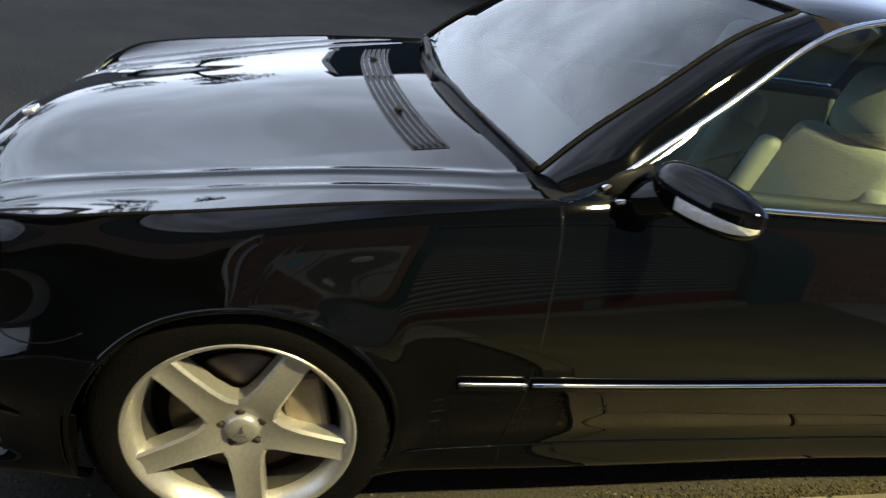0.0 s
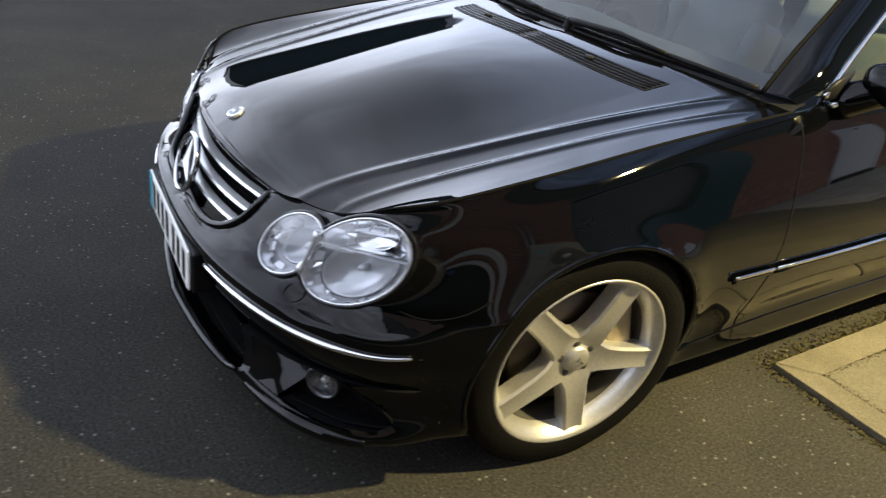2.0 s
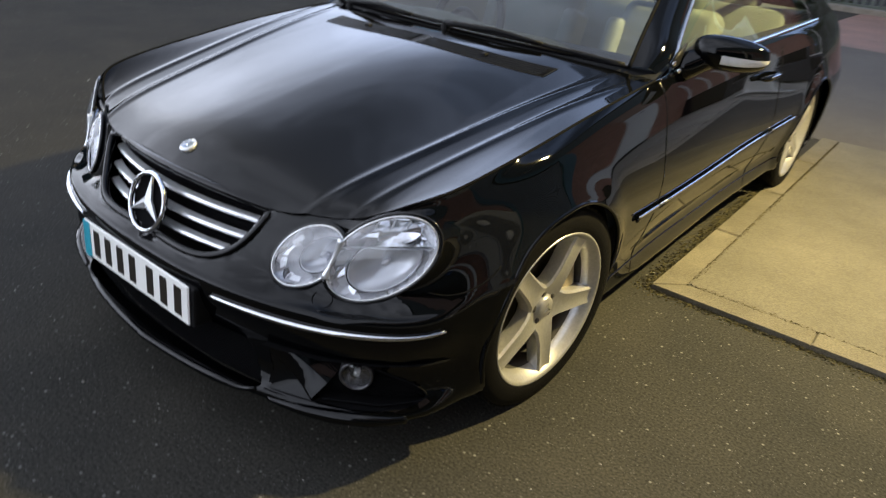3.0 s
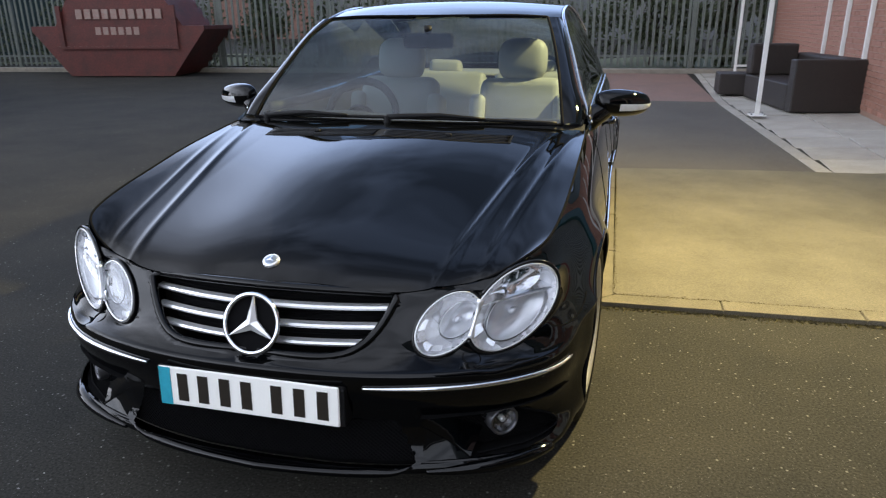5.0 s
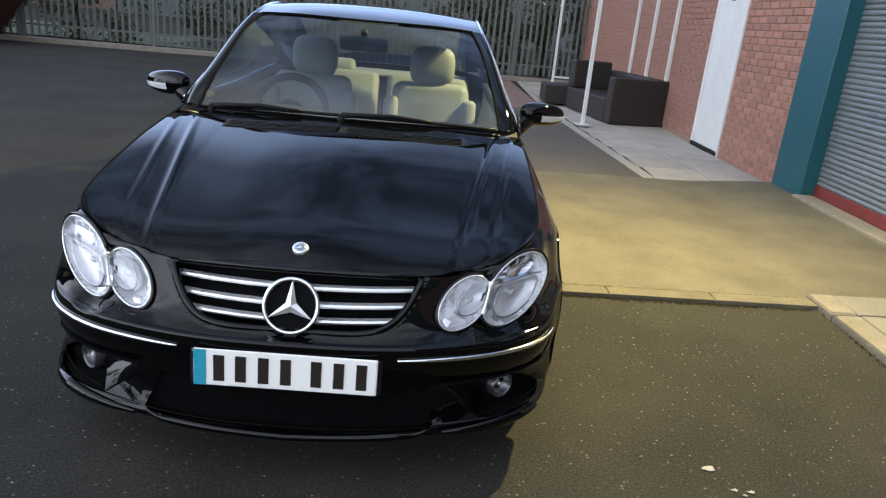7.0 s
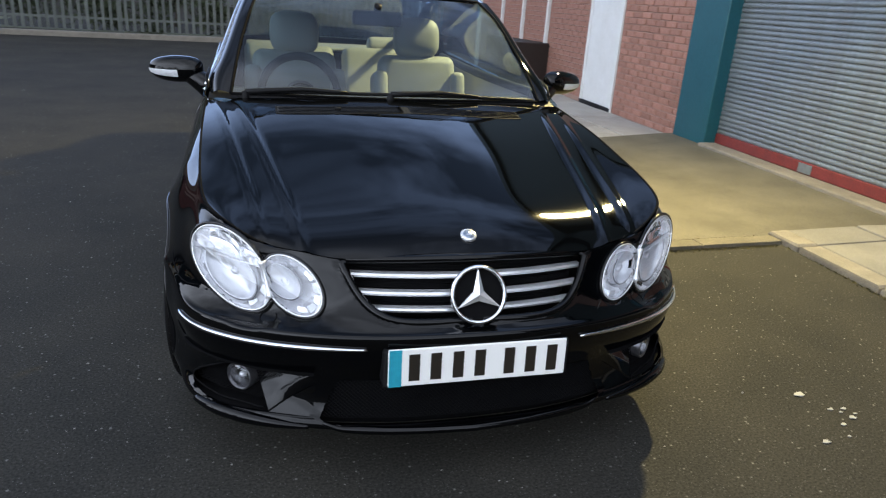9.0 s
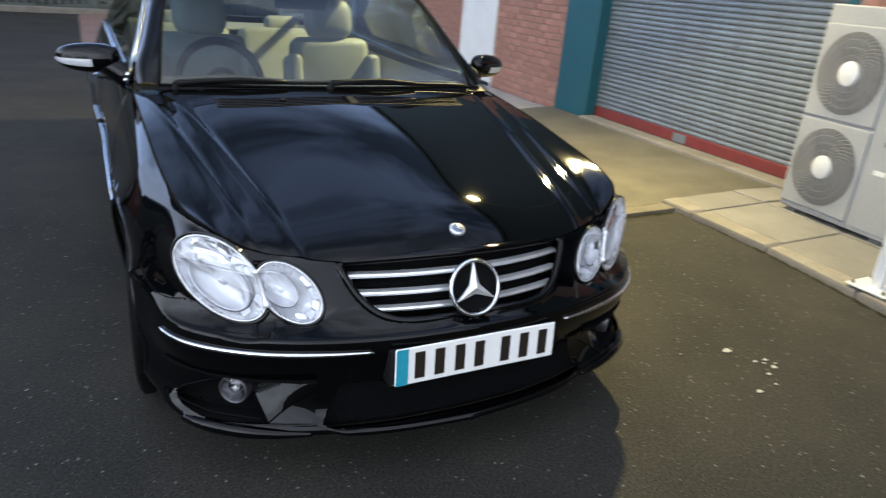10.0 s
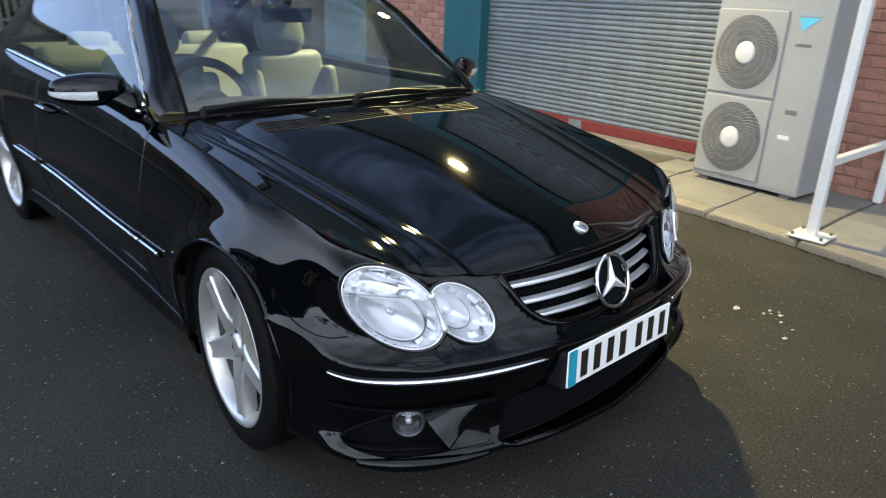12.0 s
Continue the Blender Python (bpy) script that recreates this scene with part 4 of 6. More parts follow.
# bonnet badge, jets and the louvred vent
p = bonnet_at(0, -.562)
badge = lathe("bonnet_badge", [(.0005, .0055), (.016, .005), (.0225, .004), (.0235, .001), (.0235, -.004)], SATIN, car, "round silver bonnet badge", 40)
inlay = lathe("badge_inlay", [(.0005, .0062), (.0165, .0058), (.0172, .0040)], material("badge_enamel", (0.20, 0.25, 0.33), 0.3, 0.4), badge, "blue-grey enamel inlay", 32)
bm = bmesh.new()
for k in range(3):
    a = k * 2 * math.pi / 3
    q = [bm.verts.new((h, r * math.cos(a + d), r * math.sin(a + d))) for r, d, h in ((.015, 0, .0066), (.0035, 1.05, .0066), (.0, 0, .0078), (.0035, -1.05, .0066))]
    bm.faces.new((q[0], q[1], q[2]))
    bm.faces.new((q[0], q[2], q[3]))
part("badge_star", bm, CHROME, inlay)
badge.matrix_basis = Matrix.Translation((0, -.562, p[2] + .001)) @ Matrix.Rotation(radians(24), 4, "X") @ Matrix.Rotation(radians(-90), 4, "Y")


def on_bonnet(x, y, up=0.0):
    d = np.hypot(full[..., 0] - x, full[..., 1] - y)
    k = np.argsort(d.ravel())[:6]
    w = 1 / (d.ravel()[k] + 1e-4)
    return np.array((x, y, float((full.reshape(-1, 3)[k, 2] * w).sum() / w.sum()) + up))


vent_y = lambda x: .350 + .052 * (x / .5) ** 2
vent = sheet("bonnet_vent", [[on_bonnet(x, vent_y(x) + dy, .0012) for x in np.linspace(-.505, .505, 44)] for dy in (-.045, -.02, .0, .02, .045)], TRIM, car, label="black louvred bonnet vent")
for dy in (-.034, -.017, 0, .017, .034):
    for x0, x1 in ((-.50, -.015), (.015, .50)):
        tube("louvre", [on_bonnet(x, vent_y(x) + dy, .0025) for x in np.linspace(x0, x1, 22)], .0026, PAINT, vent, sides=6)
for x in (-.27, .27):
    bm = bmesh.new()
    box(bm, -.011, .011, -.010, .012, 0, .011, .004, 2)
    j = part("washer_jet", bm, TRIM, car)
    j.location = on_bonnet(x, vent_y(x) - .005, .003)

# cowl and wipers
lo = np.array([(x, y + .0, z - .012) for x, y, z in spline([(-a, b, c) for a, b, c in BACK[::-1]][:-1] + BACK, 40)])
hi = np.array([(x, y, z - .001) for x, y, z in spline([(-a, b, c) for a, b, c in WS_BASE[::-1]][:-1] + WS_BASE, 40)])
sheet("cowl", [lo + (hi - lo) * v + np.array((0, 0, -.018 * math.sin(math.pi * v))) for v in np.linspace(0, 1, 6)], TRIM, car)
hinge_end = np.array(top_line[hinge])
cowl_end = [[np.array((.640, .572, .908)) * (1 - u) + (hinge_end + np.array((-.004, .004, -.004))) * u, np.array((.655, .590, .917)) * (1 - u) + np.array((.762, .630, .907)) * u,
             np.array((.660, .606, .924)) * (1 - u) + np.array((.764, .668, .918)) * u] for u in np.linspace(0, 1, 6)]
both(lambda s: sheet("cowl_end", mirrored(cowl_end, s), TRIM, car))
tube("windscreen_seal", hi + np.array((0, 0, .003)), .006, RECESS, car, sides=6)
tube("windscreen_seal", [(x, y, z + .004) for x, y, z in spline([(-a, b, c) for a, b, c in WS_TOP[::-1]][:-1] + WS_TOP, 40)], .006, RECESS, car, sides=6)
both(lambda s: tube("windscreen_seal", mirrored(ws_side + np.array((.002, -.003, .003)), s), .006, RECESS, car, sides=6))


def rest(x, up):
    """Where the wipers lie: over the gap behind the bonnet."""
    y = float(np.interp(abs(x), [b[0] for b in BACK], [b[1] for b in BACK]))
    return np.array((x, y + .022 - .030 * max(0, x - .35), float(np.interp(abs(x), [b[0] for b in BACK], [b[2] for b in BACK])) + up))


for x0, x1 in ((-.62, .08), (-.03, .655)):
    blade = tube("wiper", [rest(x, .020) + np.array((0, .012, 0)) for x in np.linspace(x0 + .10, x1, 20)], .0075, TRIM, car, "black wiper blade and arm", sides=6)
    tube("wiper_arm", [rest(x, .034 - .012 * abs(k - 5) / 5) for k, x in enumerate(np.linspace(x0, (x0 + x1) / 2 + .06, 10))], [.012, .010, .008, .006], TRIM, blade, sides=8)
    bm = bmesh.new()
    bmesh.ops.create_cone(bm, cap_ends=True, segments=16, radius1=.017, radius2=.012, depth=.03)
    cap = part("wiper_pivot", bm, TRIM, blade)
    cap.location = rest(x0, .012)

# number plate: characters stand as plain bars
plate = part("number_plate", boxed(-.256, .256, -.0035, .0035, -.0550, .0550, .003, 1), PLATEWHITE, car, "white reflective number plate with a teal band")
plate.matrix_basis = pose(0, -.762, .383, -4)
part("plate_band", boxed(-.254, -.220, -.0052, -.0037, -.0535, .0535), PLATEBLUE, plate)
for x in (-.185, -.125, -.062, .0, .085, .148, .212):
    part("plate_bar", boxed(x - .015, x + .015, -.0052, -.0037, -.039, .039), PLATEINK, plate)
part("plate_plinth", boxed(-.268, .268, .004, .06, -.060, .050, .008, 2), TRIM, plate)


# bumper: bright strips, intakes, fog lamps
def nose_line(z, x0, x1, out, n=40):
    """Points along the nose at a height, from one half-width to another."""
    j = int(np.argmin(np.abs(whole[:, 20, 2] - z)))
    row = whole[j]
    k = (row[:, 1] < -.2)
    row = row[k]
    i0, i1 = int(np.argmin(np.abs(row[:, 0] - x0))), int(np.argmin(np.abs(row[:, 0] - x1)))
    r = row[min(i0, i1):max(i0, i1) + 1]
    t = np.gradient(r, axis=0)
    o = np.column_stack([t[:, 1], -t[:, 0], np.zeros(len(t))])
    o /= np.linalg.norm(o, axis=1)[:, None]
    return spline((r + o * out)[::3], n)


both(lambda s: tube("bumper_strip", mirrored(nose_line(.428, .30, .80, .004), s) + np.array((0, 0, .002)), [.004, .0075, .0075, .0075, .004], CHROME, car, "bright chrome bumper strip", 8))
# the lip meets in a shallow point at its middle and turns up at its ends; each corner has one of its own
lip = nose_line(.172, .0, .425, -.001, 24)
lip[:, 1] -= .016 * np.clip(1 - lip[:, 0] / .32, 0, 1)
lip[-3:, 2] += (.003, .009, .018)
tube("lower_lip", np.concatenate([mirrored(lip, -1)[:0:-1], lip]), [.006, .014, .013, .012, .012, .012, .013, .014, .006], PAINT, car, "", 8)
both(lambda s: tube("corner_lip", mirrored(nose_line(.170, .455, .76, -.002), s), [.007, .015, .020, .020, .012], PAINT, car, "", 8))


def fog(s):
    p = np.array((.634, -.566, .283))
    turn = Matrix.Translation((s * p[0], p[1], p[2])) @ Matrix.Rotation(radians(38 * s), 4, "Z") @ Matrix.Rotation(radians(-90), 4, "Z")
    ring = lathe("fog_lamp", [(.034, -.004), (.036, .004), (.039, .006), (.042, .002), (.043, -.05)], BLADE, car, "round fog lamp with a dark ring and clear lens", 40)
    ring.matrix_basis = turn
    lens = lathe("fog_lens", [(.0005, .009), (.017, .008), (.033, .001)], LENS, ring, seg=32)
    lens.visible_shadow = False
    lathe("fog_reflector", [(.0345, .0), (.029, -.016), (.017, -.028), (.0005, -.030)], FOGBOWL, ring, seg=32)
    lathe("fog_bulb", [(.0005, -.004), (.008, -.006), (.009, -.025)], SATIN, ring, seg=16)


both(fog)


def washer_cover(s):
    """Round cap of the lamp washer, flush in the bumper."""
    d = np.linalg.norm(whole - np.array((.552, -.60, .474)), axis=2)
    j, i = np.unravel_index(np.argmin(d), d.shape)
    c = whole[j, i]
    u = whole[j, i + 3] - whole[j, i - 3]
    v = whole[j + 2, i] - whole[j - 2, i]
    n = np.cross(u, v)
    u, n = u / np.linalg.norm(u), n / np.linalg.norm(n)
    n = n if n[1] < 0 else -n
    v = np.cross(n, u)
    ring = np.array([c + n * .0006 + .023 * (math.cos(a) * u + math.sin(a) * v) for a in np.linspace(0, 2 * np.pi, 32, endpoint=False)])
    tube("washer_cover", mirrored(ring, s), .0013, RECESS, car, sides=5, closed=True)


both(washer_cover)


def lattice(name, pts, wide, tall, pitch, mat, parent, label=""):
    """Crossed fine bars over a patch: pts(u, v) gives the place for metres across and up."""
    v, f = [], []
    def wire(a, b):
        n = max(2, int(np.hypot(b[0] - a[0], b[1] - a[1]) / .05))
        for k in range(n):
            p, q = (pts(a[0] + (b[0] - a[0]) * t, a[1] + (b[1] - a[1]) * t) for t in (k / n, (k + 1) / n))
            i = len(v)
            up, fw = np.array((0, 0, .0016)), np.array((0, -.0016, 0))
            v.extend([p + up, p + fw, p - up, q + up, q + fw, q - up])
            f.extend([(i, i + 1, i + 4, i + 3), (i + 1, i + 2, i + 5, i + 4)])
    x = -wide / 2 - tall
    while x < wide / 2:
        for d in (1, -1):
            a0, a1 = (x, x + tall) if d > 0 else (x + tall, x)
            z0, z1 = 0.0, tall
            l, r = -wide / 2, wide / 2
            if max(a0, a1) > l and min(a0, a1) < r:
                t0, t1 = 0.0, 1.0
                for edge, sign in ((l, 1), (r, -1)):
                    g0, g1 = sign * (a0 - edge), sign * (a1 - edge)
                    if g0 < 0 and g1 > 0:
                        t0 = max(t0, -g0 / (g1 - g0))
                    elif g1 < 0 and g0 > 0:
                        t1 = min(t1, g0 / (g0 - g1))
                if t1 - t0 > .05:
                    wire((a0 + (a1 - a0) * t0, tall * t0), (a0 + (a1 - a0) * t1, tall * t1))
        x += pitch
    return mesh(name, v, f, mat, parent, False, label)


front_y = lambda x: float(np.interp(abs(x), plan[:8, 0], plan[:8, 1]))
mid_back = sheet("lower_intake", [[(x, front_y(x) + .075, z) for x in np.linspace(-.50, .50, 36)] for z in (.15, .22, .27, .35)], RECESS, car, label="black honeycomb lower intake", flip=True)
lattice("intake_lattice", lambda u, v: np.array((u, front_y(u) + .040, .188 + v)), .86, .128, .012, RECESS, mid_back)


def side_intake(s):
    back = sheet("side_intake", mirrored([[(x, front_y(x) + .115, z) for x in np.linspace(.44, .79, 20)] for z in (.19, .24, .29, .34)], s), RECESS, car, flip=s > 0)
    lattice("intake_lattice", lambda u, v: np.array((s * (.64 + u), front_y(.64 + u) + .062, .214 + v)), .24, .10, .0095, RECESS, back)
    for z in (.200, .336):
        sheet("intake_shelf", mirrored([[(x, front_y(x) + d, z) for x in np.linspace(.44, .79, 20)] for d in (.004, .06, .115)], s), RECESS, back)
    tube("intake_rim", mirrored([(x, front_y(x) + .026, z) for x, z in SIDE_OPENING[:-1:3] if x > .565], s), .003, RECESS, back, sides=8, up=(0, 1, 0))
    # a blade rises inwards from beside the fog lamp, its upper face sloping back into the pocket
    strut = []
    for t in np.linspace(0, 1, 8):
        p, q = np.array((.585, .282)) * (1 - t) + np.array((.468, .336)) * t, np.array((.560, .212)) * (1 - t) + np.array((.432, .302)) * t
        strut.append([nose_at(x, z, out) for (x, z), out in ((p, -.042), (p * .5 + q * .5, -.020), (q, .0), (q - np.array((0, .010)), -.004), (q - np.array((0, .012)), -.035))])
    foot = []
    for t in np.linspace(0, 1, 8):
        q, w = np.array((.560, .212)) * (1 - t) + np.array((.432, .302)) * t, np.array((.556, .204)) * (1 - t) + np.array((.444, .199)) * t
        foot.append([nose_at(x, z, -.003) for x, z in (q - np.array((0, .004)), q * .5 + w * .5, w)])
    sheet("blade_foot", mirrored(foot, s), PAINT, back, flip=s > 0)
    sheet("intake_blade", mirrored(strut, s), PAINT, back, flip=s > 0, label="gloss black diagonal bumper blade")


both(side_intake)


# flanks: rubbing strips, shut lines, handles, mirrors
def flank_at(y, z, out=0.0):
    d = np.hypot(whole[..., 1] - y, whole[..., 2] - z) + (whole[..., 0] < .45) * 9
    k = np.argsort(d.ravel())[:4]
    w = 1 / (d.ravel()[k] + 1e-4)
    x = float((whole.reshape(-1, 3)[k, 0] * w).sum() / w.sum())
    return np.array((x + out, y, z))


def arch_lip(s, yc):
    """The rolled edge round a wheel opening."""
    a = np.linspace(-.30, math.pi + .30, 70)
    p = np.array([flank_at(yc + ARCH_R * math.cos(t), .32 + ARCH_R * math.sin(t)) for t in a])
    for _ in range(6):
        p[1:-1, 0] = (p[:-2, 0] + p[2:, 0] + p[1:-1, 0]) / 3
    tube("arch_lip", mirrored(p + np.array((-.002, 0, 0)), s), .0065, PAINT, car, sides=8, up=(1, 0, 0))


for yc in (AXLE, WHEELBASE):
    both(arch_lip, yc)


def flank_trim(s):
    for y0, y1 in ((.455, .618), (.632, 1.97), (1.99, 2.32)):
        line = [flank_at(y, .497 + .008 * (y - .4), .006) for y in np.linspace(y0, y1, 16)]
        base = tube("side_moulding", mirrored(np.array(line) - np.array((0, 0, .011)), s), .009, PAINT, car, "black side moulding with a chrome strip", 8, flat=.6)
        tube("moulding_strip", mirrored(np.array(line) + np.array((.004, 0, .001)), s), .0058, CHROME, base, sides=8)
    for y in (.626, 1.98):
        tube("shut_line", mirrored([flank_at(y + .03 * max(0, .5 - z) * (1 if y < 1 else -3), z, -.0005) for z in np.linspace(.21, .895, 30)], s), .0026, GLOSSBLACK, car, sides=6)
    tube("sill_crease", mirrored([flank_at(y, .262, -.001) for y in np.linspace(.37, 2.36, 30)], s), .0045, PAINT, car, sides=6)
    tube("shut_line", mirrored([flank_at(y, .512 + .05 * ((y + .43) / .14) ** 2 * (y > -.43) - .25 * min(0, y + .43), .0) for y in np.linspace(-.455, -.29, 16)], s), .002, RECESS, car, sides=6)
    h = tube("door_handle", mirrored([flank_at(y, .80, o) for y, o in ((1.66, .004), (1.68, .030), (1.76, .038), (1.84, .030), (1.86, .004))], s), [.008, .012, .013, .012, .008], PAINT, car, "black door handle with chrome insert", 8)
    tube("handle_strip", mirrored([flank_at(y, .806, .046) for y in np.linspace(1.70, 1.83, 6)], s), .004, CHROME, h, sides=6)
    # door mirror: an egg swept back to its tip, flat behind
    c = np.array((.900, .872, .988))
    e1, e2, e3 = np.array((.90, .43, -.03)), np.array((.43, -.90, 0)), np.array((0, 0, 1.0))

    def shell(t, a, grow=1.0):
        th = math.pi * t
        rr = max(math.sin(th), 0) ** .62 * (1.0 - .18 * t)
        deep = (.070 if math.cos(a) > 0 else .030) * abs(math.cos(a)) ** .85 * (1 if math.cos(a) > 0 else -1)
        return c - e1 * .118 * math.cos(th) * grow + (e2 * deep + e3 * (.060 * math.sin(a) - .012 * t)) * rr * grow

    g = [[shell(t, a) for a in np.linspace(0, 2 * math.pi, 41)] for t in np.linspace(0, 1, 26)]
    mir = sheet("door_mirror", mirrored(g, s), PAINT, car, flip=s < 0, label="black door mirror with clear indicator")
    tube("mirror_foot", mirrored([(.752, .800, .905), (.785, .812, .930), (.825, .832, .955), (.862, .850, .972)], s), [.050, .046, .041, .034], PAINT, mir, sides=12)
    ind = [[shell(t, a * (1 - .25 * t), 1.018) for a in np.linspace(-.62, -.02, 7)] for t in np.linspace(.40, .93, 20)]
    sheet("mirror_indicator", mirrored(ind, s), material_indicator, mir, flip=s > 0, label="clear ribbed indicator lens")
    tube("sail_panel", mirrored([(.772, .70, .930), (.774, .75, .955), (.768, .82, .995)], s), [.010, .028, .010], TRIM, mir, sides=8, flat=.35)

material_indicator = material("indicator_lens", (0.92, 0.93, 0.94), 0.15, 0.2, (0.70, 0.71, 0.73), 60, 0.9, 0.5, 120)
both(flank_trim)


# ---- cabin ----
def cushion(name, x0, x1, y0, y1, z0, z1, mat, parent, bevel=.04, m=None, label=""):
    bm = bmesh.new()
    box(bm, x0, x1, y0, y1, z0, z1, bevel, 4, m)
    return part(name, bm, mat, parent, label, True)


def pillow(name, w, d, h, m, parent, power=.55):
    """A stuffed, rounded block."""
    g = []
    for t in np.linspace(-math.pi / 2, math.pi / 2, 15):
        ct, st = abs(math.cos(t)) ** power, math.copysign(abs(math.sin(t)) ** power, t)
        g.append([m @ Vector((w * ct * math.copysign(abs(math.cos(a)) ** power, math.cos(a)), d * ct * math.copysign(abs(math.sin(a)) ** power, math.sin(a)), h * st)) for a in np.linspace(0, 2 * math.pi, 25)])
    return sheet(name, np.array(g), LEATHER, parent)


def seat(x, turn):
    base = cushion("front_seat", x - .25, x + .25, 1.20, 1.72, .40, .56, LEATHER, car, .06, label="cream leather front seat")
    lean = Matrix.Translation((x, 1.66, .52)) @ Matrix.Rotation(radians(-16), 4, "X")
    cushion("backrest", -.235, .235, -.07, .08, 0, .52, LEATHER, base, .06, lean)
    for k in (-1, 1):
        cushion("bolster", k * .235 - .045, k * .235 + .045, -.11, .05, .02, .42, LEATHER, base, .035, lean)
    pillow("headrest", .138, .070, .112, lean @ Matrix.Translation((0, -.01, .615)), base, .62)
    for k in (-.06, .06):
        tube("headrest_post", [lean @ Vector((k, 0, .48)), lean @ Vector((k, 0, .60))], .007, CHROME, base, sides=8)


seat(-.36, 0)
seat(.36, 0)
bench = cushion("rear_bench", -.60, .60, 2.12, 2.55, .42, .56, LEATHER, car, .05, label="cream leather rear bench")
back_lean = Matrix.Translation((0, 2.52, .50)) @ Matrix.Rotation(radians(-20), 4, "X")
for x in (-.33, .33):
    cushion("rear_backrest", x - .30, x + .30, -.06, .08, 0, .50, LEATHER, bench, .05, back_lean)
    cushion("rear_headrest", x - .12, x + .12, -.04, .05, .47, .58, LEATHER, bench, .04, back_lean)
part("parcel_shelf", boxed(-.62, .62, 2.72, 3.12, .93, .95, .01, 2), LEATHER, car)
part("cabin_floor", boxed(-.70, .70, .55, 2.9, .28, .33), CARPET, car)
part("centre_console", boxed(-.10, .10, .95, 1.75, .33, .60, .03, 3), DASH, car)
dash_profile = [(.60, .86), (.70, .905), (.82, .918), (.93, .912), (1.0, .88), (1.02, .80), (.99, .68), (.96, .55)]
sheet("dashboard", [[(x, y + .02 * (1 - (x / .72) ** 2) - .02 + .10 * (abs(x) / .74) ** 3 * (1 if y < .8 else 0), z + (.018 * math.exp(-((x + .37) / .18) ** 2) if y > .75 else 0)) for x in np.linspace(-.735, .735, 40)] for y, z in dash_profile], DASH, car, label="charcoal dashboard", flip=True)
sw = np.array((-.37, 1.13, .872))
ax, az = np.array((1, 0, 0)), np.array((0, math.sin(radians(24)), math.cos(radians(24))))
an = np.cross(ax, az)
steer = tube("steering_wheel", [sw + .185 * (math.cos(a) * ax + math.sin(a) * az) for a in np.linspace(0, 2 * np.pi, 48, endpoint=False)], .0195, DASH, car, "black leather steering wheel", 10, up=tuple(an), closed=True)
for a in (math.radians(195), math.radians(-15), math.radians(270)):
    tube("wheel_spoke", [sw + r * (math.cos(a) * ax + math.sin(a) * az) for r in (.03, .10, .182)], [.032, .022, .016], DASH, steer, sides=8, flat=.45, up=tuple(an))
hubm = lathe("airbag_cover", [(.0005, .02), (.05, .016), (.075, .0), (.078, -.03)], DASH, steer, seg=32)
hubm.matrix_basis = Matrix.Translation(sw) @ Matrix.Rotation(radians(-66), 4, "X") @ Matrix.Rotation(radians(-90), 4, "Y")
tube("steering_column", [sw, sw + np.array((0, -.2, -.06))], .05, DASH, steer, sides=12)
mirror_in = part("rear_view_mirror", boxed(-.12, .12, -.02, .02, -.035, .035, .016, 3), TRIM, car, "black interior mirror")
mirror_in.matrix_basis = pose(0, 1.10, 1.232, 8)
tube("mirror_stalk", [(0, .005, .023), (0, .0, .048), (0, -.005, .063)], .018, TRIM, mirror_in, sides=8)
both(lambda s: sheet("door_card", mirrored([[(.735 - .02 * (z < .8), y, z) for y in np.linspace(.86, 2.6, 12)] for z in (.34, .55, .7, .80, .90, .925)], s), LEATHER, car, flip=s < 0))
both(lambda s: tube("door_top", mirrored([(.742, y, .936) for y in np.linspace(.86, 2.6, 12)], s), .024, DASH, car, "charcoal top of the door lining", 8))
both(lambda s: part("sun_visor", boxed(s * .33 - .17, s * .33 + .17, 1.27, 1.40, 1.322, 1.337, .007, 2), DASH, car))


# true proportions: the tail drawn out first, then the whole body brought to the wheelbase and the width between the mirrors
WIDTH = (-.0118, -.0209, .0041, .0028, .0007, -.0030, .0181)
LENGTH = (-.0442, -.0262, .0380, .0273, -.0258, .0327, -.0248, .0045, .0011, -.0156)
HEIGHT = (.0075, -.0013, -.0607, .0071, .0034, -.0422, .0553, -.0014, .0059, .0132)


def proportion(co):
    co = np.array(co, float).reshape(-1, 3)
    k = np.clip((co[:, 1] - 1.5) / 1.4, 0, 1)
    k = k * k * (3 - 2 * k)
    co[:, 1] += .24 * k
    co[:, 0] *= 1 + .042 * k
    x, y, z = co.T
    one = np.ones_like(x)
    across = np.stack([one, y, z, y * y, y * z, z * z, x * x], -1)
    along = np.stack([one, y, z, x * x, y * y, y * z, z * z, y ** 3, x * x * y, y * y * z], -1)
    return co + np.stack([x * (across @ WIDTH), along @ LENGTH, along @ HEIGHT], -1)


def settle(ob):
    """Shapes a part laid out in the car's own space; a part with a place of its own is only moved."""
    if ob.name.startswith("wheel") and ob.type == "EMPTY":
        return
    if ob.matrix_basis == Matrix.Identity(4):
        co = np.empty(len(ob.data.vertices) * 3)
        ob.data.vertices.foreach_get("co", co)
        ob.data.vertices.foreach_set("co", proportion(co).ravel())
        ob.data.update()
        for child in ob.children:
            settle(child)
    else:
        m = ob.matrix_basis.copy()
        m.translation = proportion(m.translation)[0]
        ob.matrix_basis = m


for ob in car.children:
    settle(ob)
plate.matrix_basis = pose(0, -.790, .3925, -3)


